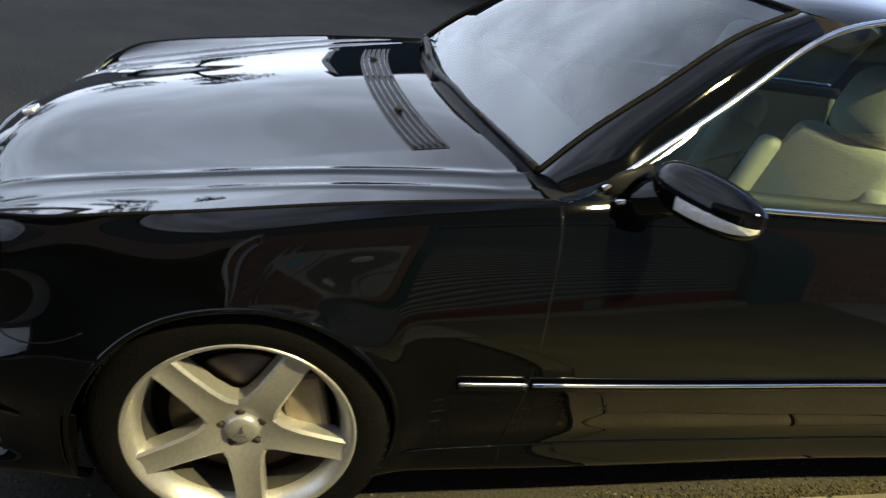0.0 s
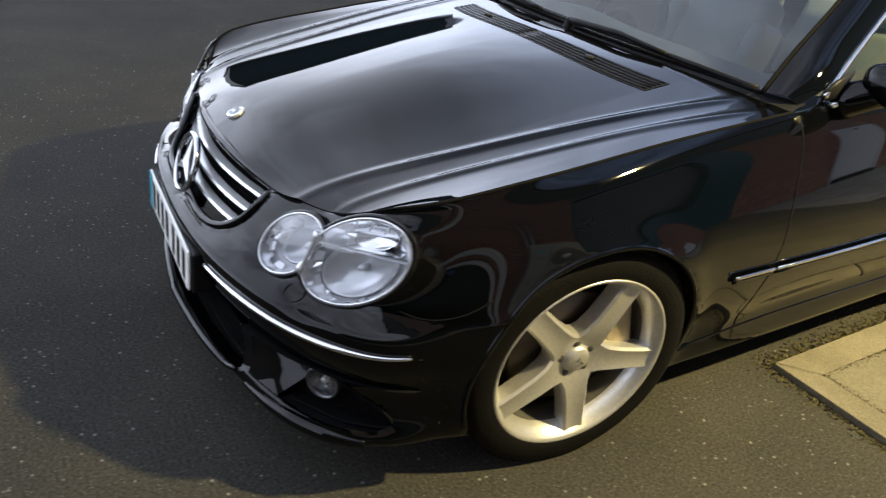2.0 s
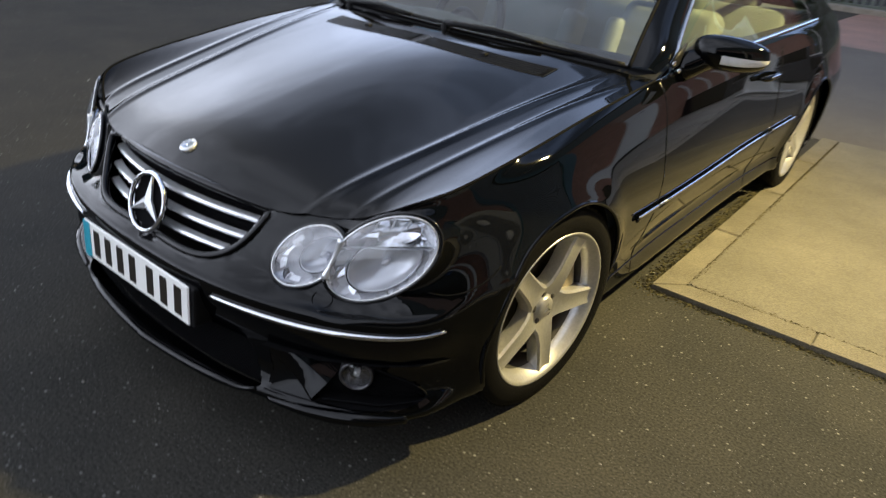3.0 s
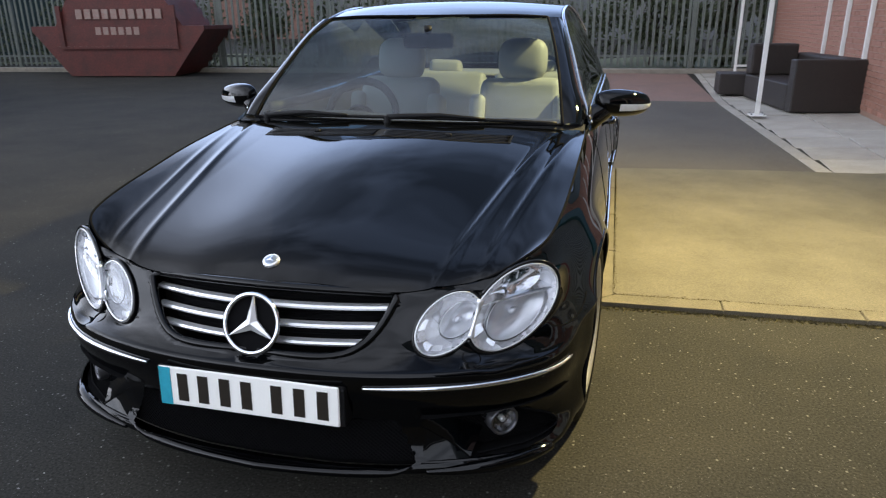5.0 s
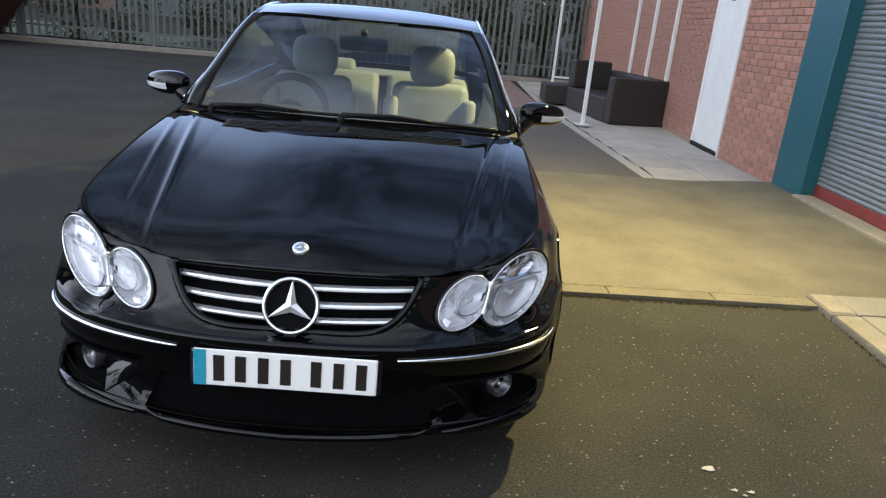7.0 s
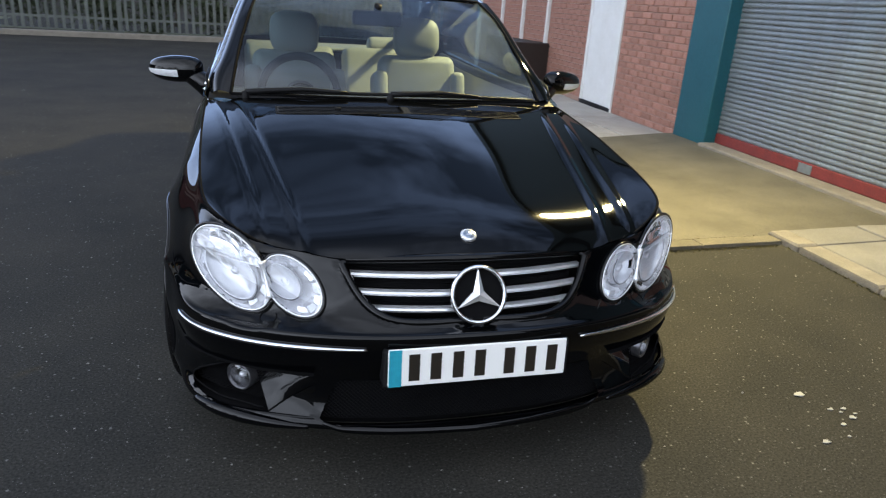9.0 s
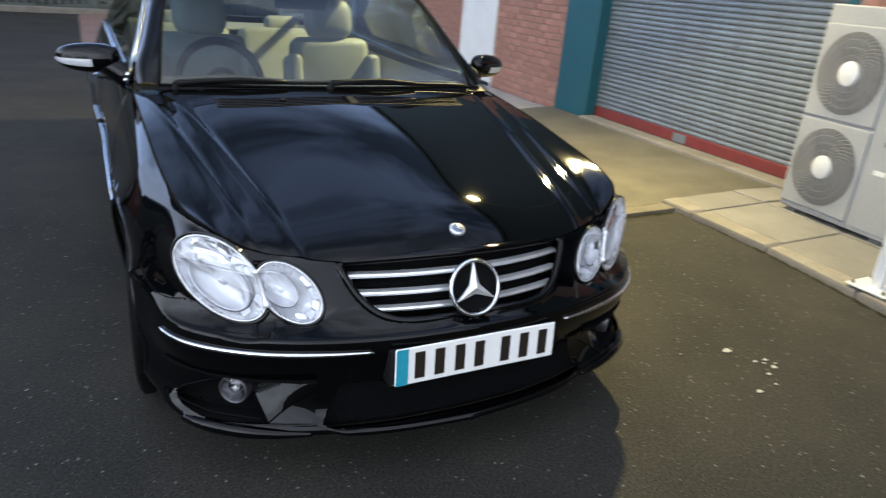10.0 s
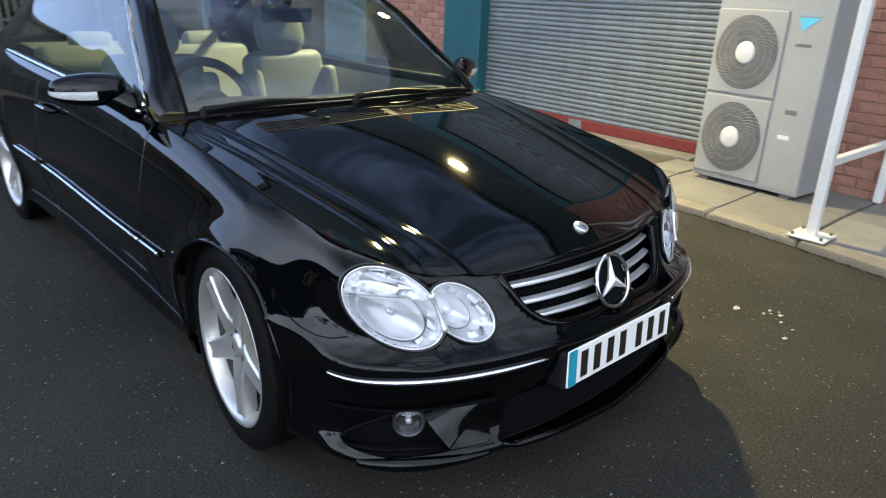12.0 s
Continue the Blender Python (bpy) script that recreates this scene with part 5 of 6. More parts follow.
# ---- the yard ----
ys = [-60, -20, -8, -4, -2, 0, 2, 4, 8, 16, 25, 60, 120]
xs = [-90, -30, -14, -8, -4, -2, 0, 2, 2.6, 5, 9, 30, 90]
ground = sheet("ground", [[(x, y, 0) for x in xs] for y in ys], ASPHALT, flip=False)
tagged(ground, "dark worn asphalt yard with pale flecks", "ground", kind="structure")

SITE = pose(3.78, 0, 0, 0, 0, -1.9)


def site(u, off, z):
    """A place by its distance along the building, out from its wall, and its height."""
    return SITE @ Vector((-off, u, z))


def slab_mesh(name, corners, z0, z1, mat, parent=None, drop=.006):
    """A paving piece over four corners, with softened upper edges."""
    c = np.array(corners, float)
    mid = c.mean(axis=0)
    inner = mid + (c - mid) * (1 - drop / np.maximum(np.linalg.norm(c - mid, axis=1), .05))[:, None]
    tops = [z1(x, y) if callable(z1) else z1 for x, y in c]
    v = [(*p, z0) for p in c] + [(*p, t - drop) for p, t in zip(c, tops)] + [(*p, t) for p, t in zip(inner, tops)]
    f = [(i, (i + 1) % 4, 4 + (i + 1) % 4, 4 + i) for i in range(4)] + [(4 + i, 4 + (i + 1) % 4, 8 + (i + 1) % 4, 8 + i) for i in range(4)] + [(8, 9, 10, 11)]
    return mesh(name, v, f, mat, parent, False)


# concrete pad in front of the shutter, with a flat edging course
def pad_top(x, y):
    return .020 + .06 * max(0.0, min(1.0, (x - 3.0) / .8))


PAD = [(.915, 1.045), (2.60, 1.115), (3.86, 1.14), (3.97, 4.30), (2.62, 4.27), (1.55, 4.17), (.90, 4.08)]
pad = tagged(new("concrete_pad"), "stained yellowish concrete pad with a jointed edging course", "pavement", kind="structure")
g = []
for v in np.linspace(0, 1, 14):
    row = []
    for u in np.linspace(0, 1, 14):
        a = spline([PAD[0], PAD[1], PAD[2]], at=[u])[0]
        b = spline([PAD[6], PAD[5], PAD[4], PAD[3]], at=[u])[0]
        x, y = a + (b - a) * v
        row.append((x, y, pad_top(x, y)))
    g.append(row)
surface = sheet("pad_surface", g, CONCRETE, pad)
random.seed(4)
left = [(.808, .93), (.803, 1.72), (.795, 2.51), (.787, 3.30), (.780, 4.08)]
for k in range(4):
    (x0, y0), (x1, y1) = left[k], left[k + 1]
    j = .008
    slab_mesh("edging", [(x0, y0 + j), (x0 + .107, y0 + j + (.10 if k == 0 else 0)), (x1 + .107, y1 - j), (x1, y1 - j)][::-1], -.05, .021 + .003 * random.random(), EDGING, pad)
for k in range(3):
    x0, x1 = .808 + k * .606, .808 + (k + 1) * .606
    ya, yb = .93 + (x0 - .808) * .042, .93 + (x1 - .808) * .042
    slab_mesh("edging", [(x0 + (.001 if k else .0), ya), (x1 - .001, yb), (x1 - .001, yb + .112), (x0 + (.001 if k else .114), ya + .112)], -.05, .021 + .003 * random.random(), EDGING, pad)

# moss in the joints and along the edge
def tufts(name, line, count, spread, tall, mat, label, seed, lift=0.0):
    rng = np.random.default_rng(seed)
    p = spline([(*q, 0) for q in line], 200)
    v, f = [], []
    for _ in range(count):
        c = p[rng.integers(200)] + np.array((*(rng.normal(0, spread, 2)), 0))
        c[2] = lift
        a, h, w = rng.uniform(0, 6.28), tall * rng.uniform(.4, 1.3), rng.uniform(.003, .009)
        d, lean = np.array((math.cos(a), math.sin(a), 0)), rng.normal(0, .6 * tall, 2)
        i = len(v)
        v += [c - d * w, c + d * w, c + np.array((lean[0], lean[1], h))]
        f.append((i, i + 1, i + 2))
    return tagged(mesh(name, v, f, mat, None, False), label, "moss", kind="stuff")


tufts("moss_edge", [(.803, .92), (.798, 1.4), (.79, 2.2), (.782, 3.4)], 8000, .034, .005, MOSS, "dry yellow-green moss along the concrete edging", 3)
tufts("moss_front", [(.808, .925), (1.6, .96), (2.55, 1.0)], 4500, .020, .0045, MOSS, "dry moss in the front joint of the pad", 5)
tufts("moss_joint", [(.917, 1.05), (.912, 2.0), (.905, 2.9), (.897, 3.6), (.892, 4.05)], 1500, .006, .004, MOSS, "moss in the joint behind the edging", 6, .019)
tufts("moss_back_joint", [(.917, 1.048), (1.6, 1.077), (2.55, 1.117)], 1000, .007, .004, MOSS, "moss between the pad and its front edging", 8, .019)
tufts("moss_kerb", [(2.39, -.9), (2.57, .2), (2.62, .95)], 700, .010, .010, MOSS, "moss at the foot of the kerb", 7)

# kerbs and slabs of the pavement
pavement = tagged(new("pavement"), "grey concrete paving slabs behind a kerb", "pavement", kind="structure")
random.seed(9)


def fall(x, y):
    """The paving drops gently from the wall side towards the kerb."""
    off = -(SITE.inverted() @ Vector((x, y, 0))).x
    return .030 * max(0.0, min(1.0, (off - .5) / .7))


def path_run(u0, u1, height, edge, slab, kerb, step=.62):
    u = u0
    while u < u1 - .01:
        n = min(u + step, u1)
        gap = .008
        e = edge(u)
        def q(uu, off):
            p = site(uu, off, 0)
            return (p.x, p.y)
        for k in range(2):
            o0, o1 = (e - .14) * k / 2, (e - .14) * (k + 1) / 2
            a, b = min(max(u + gap, u0), u1), n - gap
            top = height + random.uniform(-.005, .004)
            slab_mesh("slab", [q(a, o1 - gap), q(a, o0 + gap), q(b, o0 + gap), q(b, o1 - gap)], -.1, lambda x, y, t=top: t - fall(x, y), slab, pavement)
        top = height + random.uniform(-.004, .004)
        slab_mesh("kerbstone", [q(u + gap, edge(u)), q(u + gap, edge(u) - .135), q(n - gap, edge(n) - .135), q(n - gap, edge(n))], -.1, lambda x, y, t=top: t - fall(x, y), kerb, pavement, .014)
        u = n


path_run(-6.0, 1.11, .075, lambda u: 1.20 + .155 * max(0.0, -u), SLAB, KERB)
path_run(4.28, 16.2, .04, lambda u: 1.32 + .075 * (min(u, 9.5) - 4.2), WORNSLAB, WORNSLAB)

tagged(sheet("red_tarmac", [[(x, y, 0.005) for x in np.linspace(-.9, 2.40, 6)] for y in np.linspace(9.65, 15.4, 12)], REDTARMAC), "reddish tarmac strip by the fence", "tarmac", kind="structure")

# lighter tarmac colour stands in for lamplight spilling past the pad
tagged(sheet("tarmac_strip", [[(x, y, .004) for x in np.linspace(-.3, 2.62, 8)] for y in np.linspace(4.06, 9.65, 12)], PALETARMAC), "tarmac between the concrete pad and the fence, lightened as if lamplit", "tarmac", kind="structure")

# litter on the asphalt
rng = np.random.default_rng(12)


PAPER = material("weathered_paper", (0.42, 0.42, 0.39), 0.85, 0.0, (0.33, 0.32, 0.29), 60, 0.8)


def scrap(x, y, r, seed):
    k = np.random.default_rng(seed)
    n = 9
    ring = [(x + r * (1.3 if i % 3 else .7) * math.cos(i / n * 6.283) * k.uniform(.6, 1.2), y + r * .7 * math.sin(i / n * 6.283) * k.uniform(.6, 1.2)) for i in range(n)]
    v = [(a, b, .003) for a, b in ring] + [(a * .98 + x * .02, b * .98 + y * .02, .004 + k.uniform(0, .002)) for a, b in ring] + [(x, y, .006)]
    f = [(i, (i + 1) % n, n + (i + 1) % n, n + i) for i in range(n)] + [(n + i, n + (i + 1) % n, 2 * n) for i in range(n)]
    return tagged(mesh("paper_scrap", v, f, PAPER, None, False), "torn white paper scrap lying on the asphalt", "litter", "litter on the asphalt")


scrap(1.387, -.552, .023, 1)
for k, (x, y) in enumerate(((1.454, -.683), (1.483, -.665), (1.470, -.720), (1.500, -.700), (1.430, -.660), (1.256, -.826), (1.363, -.815), (1.40, -.75), (-3.16, 6.71), (-4.63, 7.88), (-3.195, .62))):
    scrap(x, y, .007 + .004 * (k % 3), 20 + k)
v, f = [], []
for _ in range(2600):
    x, y = rng.uniform(-4, 4), rng.uniform(-3, 6.5)
    if x > .75 and y > .9 or x > 2.3:
        continue
    r, z = rng.uniform(.0015, .0048) * (1.8 if rng.random() < .06 else 1), 0.0
    a = rng.uniform(0, 6.28)
    i = len(v)
    v += [(x + r * math.cos(a + t), y + r * math.sin(a + t) * .7, z + .001) for t in (0, 1.6, 3.1, 4.7)] + [(x, y, z + .001 + r * .7)]
    f += [(i, i + 1, i + 4), (i + 1, i + 2, i + 4), (i + 2, i + 3, i + 4), (i + 3, i, i + 4)]
GRIT = material("pale_grit", (0.27, 0.26, 0.235), 0.8, 0.0, (0.16, 0.15, 0.13), 40, 0.9)
tagged(mesh("grit", v, f, GRIT, None, False), "pale grit scattered over the asphalt", "grit", kind="stuff")


# ---- the building ----
def wall_block(name, u0, u1, z0, z1, off0, off1, mat, label, bevel=0.0):
    ob = part(name, boxed(-off1, -off0, u0, u1, z0, z1, bevel, 1) if bevel else boxed(-off1, -off0, u0, u1, z0, z1), mat)
    ob.matrix_world = SITE
    return tagged(ob, label, "wall", kind="structure")


TOP, ROOF = 3.3, 5.1
wall_far = wall_block("wall_far", 4.27, 5.86, -.2, TOP, -.35, 0, MORTAR, "red brick wall with pale mortar joints")
wall_end = wall_block("wall_end", 6.86, 16.8, -.2, TOP, -.35, 0, MORTAR, "red brick wall behind a garden sofa")
wall_near = wall_block("wall_near", -.60, .90, -.2, TOP, -.35, 0, MORTAR, "red brick wall behind the cooling unit")
wall_block("wall_lintel", 5.86, 6.86, 2.16, TOP, -.35, 0, MORTAR, "brick wall over the door")
wall_block("wall_south", -7.0, -.62, 2.3, TOP, -.35, 0, MORTAR, "brick wall over a store opening")
wall_block("wall_store_back", -7.0, -.62, -.2, 2.3, -2.6, -2.4, CLADDING, "dark back of an open store")
wall_block("wall_store_side", -.62, -.54, -.2, 2.3, -2.4, -.36, CLADDING, "dark side of an open store")
wall_block("wall_store_end", -7.2, -7.0, -.2, 2.3, -2.4, 0, CLADDING, "dark end of an open store")
wall_block("wall_upper", -7.2, 16.8, TOP, ROOF, -.35, .03, CLADDING, "dark green profiled cladding above the brickwork")
wall_block("wall_back", -7.2, 16.8, -.2, ROOF, -6.2, -6.0, CLADDING, "far wall of the building")
wall_block("roof_slab", -7.2, 16.8, ROOF, ROOF + .15, -6.2, .12, CLADDING, "flat roof edge of the building")
wall_block("wall_gable", 16.8, 17.0, -.2, ROOF + .15, -6.2, .03, CLADDING, "end wall of the building")
wall_block("wall_gable_south", -7.4, -7.2, -.2, ROOF + .15, -6.2, .03, CLADDING, "end wall of the building")
column = wall_block("column", 3.68, 4.27, -.1, TOP, -.30, .035, TEAL, "teal painted steel column beside the shutter", .01)
wall_block("column_near", .90, .98, -.1, TOP, -.30, .02, TEAL, "narrow teal steel frame beside the shutter", .006)
wall_block("shutter_head", .98, 3.68, 2.9, TOP, -.30, .02, TEAL, "teal steel box over the shutter")
wall_block("threshold", .98, 3.68, -.1, .105, -.25, .10, KERB, "concrete threshold under the shutter", .01)

# roller shutter: each slat a curved lath
shutter = tagged(new("roller_shutter"), "closed grey steel roller shutter with a red bottom rail", "shutter")
shutter.matrix_world = SITE
lath = bpy.data.meshes.new("slat")
pv = []
prof = [(0, 0), (.007, .004), (.011, .012), (.012, .021), (.011, .030), (.007, .038), (.002, .043), (-.002, .0465)]
for u in (.98, 3.68):
    pv += [(-d, u, z) for d, z in prof]
n = len(prof)
lath.from_pydata(pv, [], [(i, i + 1, n + i + 1, n + i) for i in range(n - 1)])
lath.materials.append(SHUTTER)
lath.shade_smooth()
for k in range(57):
    s = new("slat", lath)
    s.parent = shutter
    s.location = (.115, 0, .20 + k * .047)
rail_b = part("bottom_rail", boxed(.085, .13, .99, 3.67, .107, .205, .006, 1), REDSTEEL, shutter, "red painted bottom rail")
part("lock_plate", boxed(.078, .086, 2.28, 2.44, .115, .195, .003, 1), SHUTTER, rail_b)
part("shutter_backing", boxed(.15, .17, .96, 3.70, .10, 3.0), CARPET, shutter)

# white door
door = tagged(new("door_1"), "plain white steel door with a dark kickplate", "door", kind="structure")
door.matrix_world = SITE
part("door_leaf", boxed(-.01, .05, 5.92, 6.80, .09, 2.10, .004, 1), WHITEPAINT, door)
part("door_frame", boxed(-.025, .07, 5.86, 5.92, .0, 2.16, .004, 1), WHITEPAINT, door)
part("door_frame", boxed(-.025, .07, 6.80, 6.86, .0, 2.16, .004, 1), WHITEPAINT, door)
part("door_frame", boxed(-.025, .07, 5.92, 6.80, 2.10, 2.16, .004, 1), WHITEPAINT, door)
part("door_sill", boxed(-.03, .07, 5.87, 6.85, .0, .09, .004, 1), TRIM, door)
part("door_sign", boxed(-.016, -.011, 6.30, 6.42, 1.88, 1.99), ACDARK, door)

# cooling unit
unit = tagged(new("cooling_unit"), "tall cream outdoor cooling unit with two fan grilles", "air conditioner")
unit.matrix_world = pose(3.262, .335, .072, 0, 0, -5) @ Matrix.Diagonal((.90, .875, .955, 1))
part("casing", boxed(0, .36, -.46, .46, .03, 1.40, .012, 3), ACGREY, unit)
part("foot", boxed(.02, .34, -.40, -.32, 0, .03), ACDARK, unit)
part("foot", boxed(.02, .34, .32, .40, 0, .03), ACDARK, unit)
for zc in (.37, .985):
    yc, r = .165, .265
    guard = part("fan_guard", boxed(-.012, .002, yc - .29, yc + .29, zc - .30, zc + .30, .01, 2), ACGREY, unit, "cream spiral fan guard")
    dark = lathe("fan_recess", [(.0005, .016), (.12, .016), (r - .005, .016)], ACDARK, guard, "", 48)
    dark.location = (-.030, yc, zc)
    for k in range(3):
        a0 = k * 2.094
        g = [[(-.0155 - .004 * q, yc + rr * math.cos(a0 + q * .8 + rr * 1.5), zc + rr * math.sin(a0 + q * .8 + rr * 1.5)) for q in np.linspace(0, 1, 5)] for rr in np.linspace(.05, .235, 6)]
        sheet("fan_blade", g, ACDARK, guard)
    for k in range(44):
        a = k * 2 * math.pi / 44
        tube("guard_wire", [(-.024 - .010 * math.sin(math.pi * t), yc + (.06 + (r - .06) * t) * math.cos(a + .9 * t), zc + (.06 + (r - .06) * t) * math.sin(a + .9 * t)) for t in np.linspace(0, 1, 7)], .0013, ACGREY, guard, sides=4)
    for rr in (.115, .165, .215, .265):
        tube("guard_ring", [(-.028, yc + rr * math.cos(a), zc + rr * math.sin(a)) for a in np.linspace(0, 2 * np.pi, 48, endpoint=False)], .0013, ACGREY, guard, sides=4, up=(1, 0, 0), closed=True)
    hub = lathe("guard_hub", [(.0005, .024), (.066, .019), (.078, .016), (.080, .0)], ACLIGHT, guard, "", 32)
    hub.matrix_basis = Matrix.Translation((-.014, yc, zc)) @ Matrix.Rotation(math.pi, 4, "Z")
part("service_panel", boxed(-.004, .002, -.455, -.15, .06, 1.36, .002, 1), ACGREY, unit)
part("panel_handle", boxed(-.008, -.003, -.33, -.24, .60, .63, .002, 1), ACDARK, unit)
logo = bmesh.new()
vs = [logo.verts.new(p) for p in ((-.006, -.36, 1.245), (-.006, -.20, 1.245), (-.006, -.24, 1.155))]
logo.faces.new(vs)
part("maker_mark", logo, material("mark_blue", (0.10, 0.45, 0.62), 0.4), unit, "pale blue triangular maker's mark")
part("maker_mark", boxed(-.0065, -.0045, -.36, -.20, 1.252, 1.268), material("mark_grey", (0.25, 0.32, 0.38), 0.4), unit)
part("data_label", boxed(-.0065, -.0045, -.33, -.21, 1.055, 1.075), ACDARK, unit)
part("warning_label", boxed(-.0065, -.0045, -.31, -.22, .42, .45), WHITEPAINT, unit)
for k, y in enumerate((-.30, -.38)):
    tube("pipe_cover", [(.44 + .06 * k, y, 0.02), (.44 + .06 * k, y, .8), (.45 + .06 * k, y - .02, 1.6), (.45 + .06 * k, y - .02, 2.2)], .035, ACGREY, unit, sides=12)


# white shelter frames of square tube
def bar(name, a, b, w, mat, parent, label=""):
    a, b = Vector(a), Vector(b)
    d = b - a
    bm = bmesh.new()
    box(bm, -w / 2, w / 2, -w / 2, w / 2, 0, d.length, .004, 1)
    bmesh.ops.transform(bm, matrix=Matrix.Translation(a) @ d.to_track_quat("Z", "Y").to_matrix().to_4x4(), verts=bm.verts)
    return part(name, bm, mat, parent, label)


def shelter(front_posts, back_posts, rails, label):
    s = tagged(new("shelter_frame"), label, "shelter")
    for x, y, z in front_posts:
        p = bar("post", (x, y, z), (x, y, z + 2.5), .055, WHITEPAINT, s)
        part("base_plate", boxed(x - .105, x + .105, y - .105, y + .105, z, z + .012, .003, 1), WHITEPAINT, p)
        for dx, dy in ((.08, .08), (-.08, .08), (.08, -.08), (-.08, -.08)):
            b = bmesh.new()
            bmesh.ops.create_cone(b, cap_ends=True, segments=6, radius1=.010, radius2=.010, depth=.02, matrix=Matrix.Translation((x + dx, y + dy, z + .018)))
            part("bolt", b, ACDARK, p)
    for x, y, z in back_posts:
        bar("post", (x, y, z), (x, y, z + 2.5), .055, WHITEPAINT, s)
    for a, b in rails:
        bar("rail", a, b, .045, WHITEPAINT, s)
    return s


shelter([(2.615, -.41, .055)], [(3.72, -.43, .077)], [((2.64, -.41, .50), (3.70, -.43, .50)), ((2.64, -.41, 2.45), (3.70, -.43, 2.45))], "white steel shelter frame with a bolted base plate")
wide_post = bar("store_post", (3.73, -.655, .05), (3.73, -.655, 2.4), .085, WHITEPAINT, None)
tagged(wide_post, "broad white post beside a dark store opening", "post")
gas = tagged(new("store_bottle"), "blue storage drum inside the open store", "drum")
lathe("drum_shell", [(.0005, .30), (.10, .29), (.115, .27), (.115, .02), (.10, .0), (.0005, .0)], material("drum_blue", (0.03, 0.12, 0.32), 0.4, 0, (0.02, 0.08, 0.2), 6, 0.6), gas, seg=32)
gas.matrix_world = pose(3.90, -.84, .08) @ Matrix.Rotation(radians(-90), 4, "Y")
shelter([(2.68, 7.81, .045)], [(4.02, 8.40, .045), (4.06, 9.6, .045), (4.10, 10.8, .045)], [], "white steel shelter frame round a garden sofa")
shelter([(3.30, 14.4, .045)], [], [((3.33, 14.4, .27), (4.2, 14.45, .27))], "white steel shelter frame by the fence")

# rattan sofa and stool
sofa = tagged(new("garden_sofa"), "dark brown rattan corner sofa under a clear cover", "sofa")
sofa.matrix_world = pose(3.545, 8.20, .045, 0, 0, 8)
part("sofa_arm", boxed(-.40, .58, 0, .22, 0, .70, .02, 2), RATTAN, sofa)
part("sofa_seat", boxed(-.40, .30, .23, 2.1, 0, .36, .02, 2), RATTAN, sofa)
part("sofa_back", boxed(.31, .58, .23, 2.1, 0, .70, .03, 2), RATTAN, sofa)
part("sofa_end", boxed(-.40, .30, 1.85, 2.1, .36, .84, .03, 2), RATTAN, sofa)
stool = part("rattan_stool", boxed(-.42, .42, -.32, .32, 0, .34, .02, 2), RATTAN)
tagged(stool, "low dark brown rattan stool on the paving", "stool").matrix_world = pose(2.92, 10.75, .045)

# floodlight on its arm
lampthing = tagged(new("floodlight"), "lit yellow-white floodlight on a long bracket", "floodlight")
lampthing.matrix_world = look((LAMP[0] + .03, LAMP[1], LAMP[2] + .03), (0.4, 1.3, 0.0))
part("lamp_housing", boxed(-.13, .13, -.10, .10, .012, .075, .012, 2), ACGREY, lampthing)
part("lamp_bezel", boxed(-.14, .14, -.11, .11, .0, .012, .004, 1), ACGREY, lampthing)
em = bpy.data.materials.new("lamp_glow")
em.use_nodes = True
em.node_tree.nodes["Principled BSDF"].inputs["Emission Color"].default_value = (1.0, 0.80, 0.48, 1)
em.node_tree.nodes["Principled BSDF"].inputs["Emission Strength"].default_value = 60.0
part("lamp_face", boxed(-.08, .08, -.055, .055, -.004, .0), em, lampthing)
arm = bar("lamp_arm", (LAMP[0] + .06, LAMP[1], LAMP[2] + .10), tuple(site(1.9, -.02, 3.45)), .04, ACGREY, lampthing)
arm.matrix_parent_inverse = lampthing.matrix_world.inverted()


# ---- back fence and what lies beyond ----
def fence_run(a, b, bays, label):
    f = tagged(new("palisade_fence"), label, "fence")
    a, b = np.array(a, float), np.array(b, float)
    d = (b - a)
    rz = math.degrees(math.atan2(d[1], d[0]))
    z0 = .10
    pale = bpy.data.meshes.new("pale")
    prof = [(-.034, .010), (-.020, -.004), (0, .004), (.020, -.004), (.034, .010)]
    vv = [(x, y, z) for z in (.06, 2.06) for x, y in prof] + [(0, .004, 2.2)]
    ff = [(i, i + 1, 6 + i, 5 + i) for i in range(4)] + [(5 + i, 6 + i, 10) for i in range(4)]
    pale.from_pydata(vv, [], ff)
    pale.materials.append(FENCE)
    length = float(np.linalg.norm(d))
    n = int(length / .157)
    for k in range(n):
        p = a + d * ((k + .5) / n)
        o = new("pale", pale)
        o.parent = f
        o.matrix_basis = pose(p[0], p[1], z0, 0, 0, rz)
    m = bays
    for k in range(m + 1):
        p = a + d * (k / m)
        q = part("fence_post", boxed(-.05, .05, .01, .07, -.3, 2.1), FENCE, f)
        q.matrix_basis = pose(p[0], p[1], z0, 0, 0, rz)
    for z in (.28, 1.85):
        q = part("fence_rail", boxed(0, length, .008, .05, z, z + .05), FENCE, f)
        q.matrix_basis = pose(a[0], a[1], z0, 0, 0, rz)
    return f


FA, FB = (-24.0, 12.9), (5.4, 16.0)
fence_run(FA, FB, 10, "galvanised steel palisade fence behind the yard")
kd = np.array(FB) - np.array(FA)
kb = part("fence_kerb", boxed(0, float(np.linalg.norm(kd)), -.14, .10, -.4, .115, .02, 2), KERB)
tagged(kb, "pale concrete kerb at the foot of the fence", "kerb", kind="structure").matrix_world = pose(FA[0], FA[1], 0, 0, 0, math.degrees(math.atan2(kd[1], kd[0])))


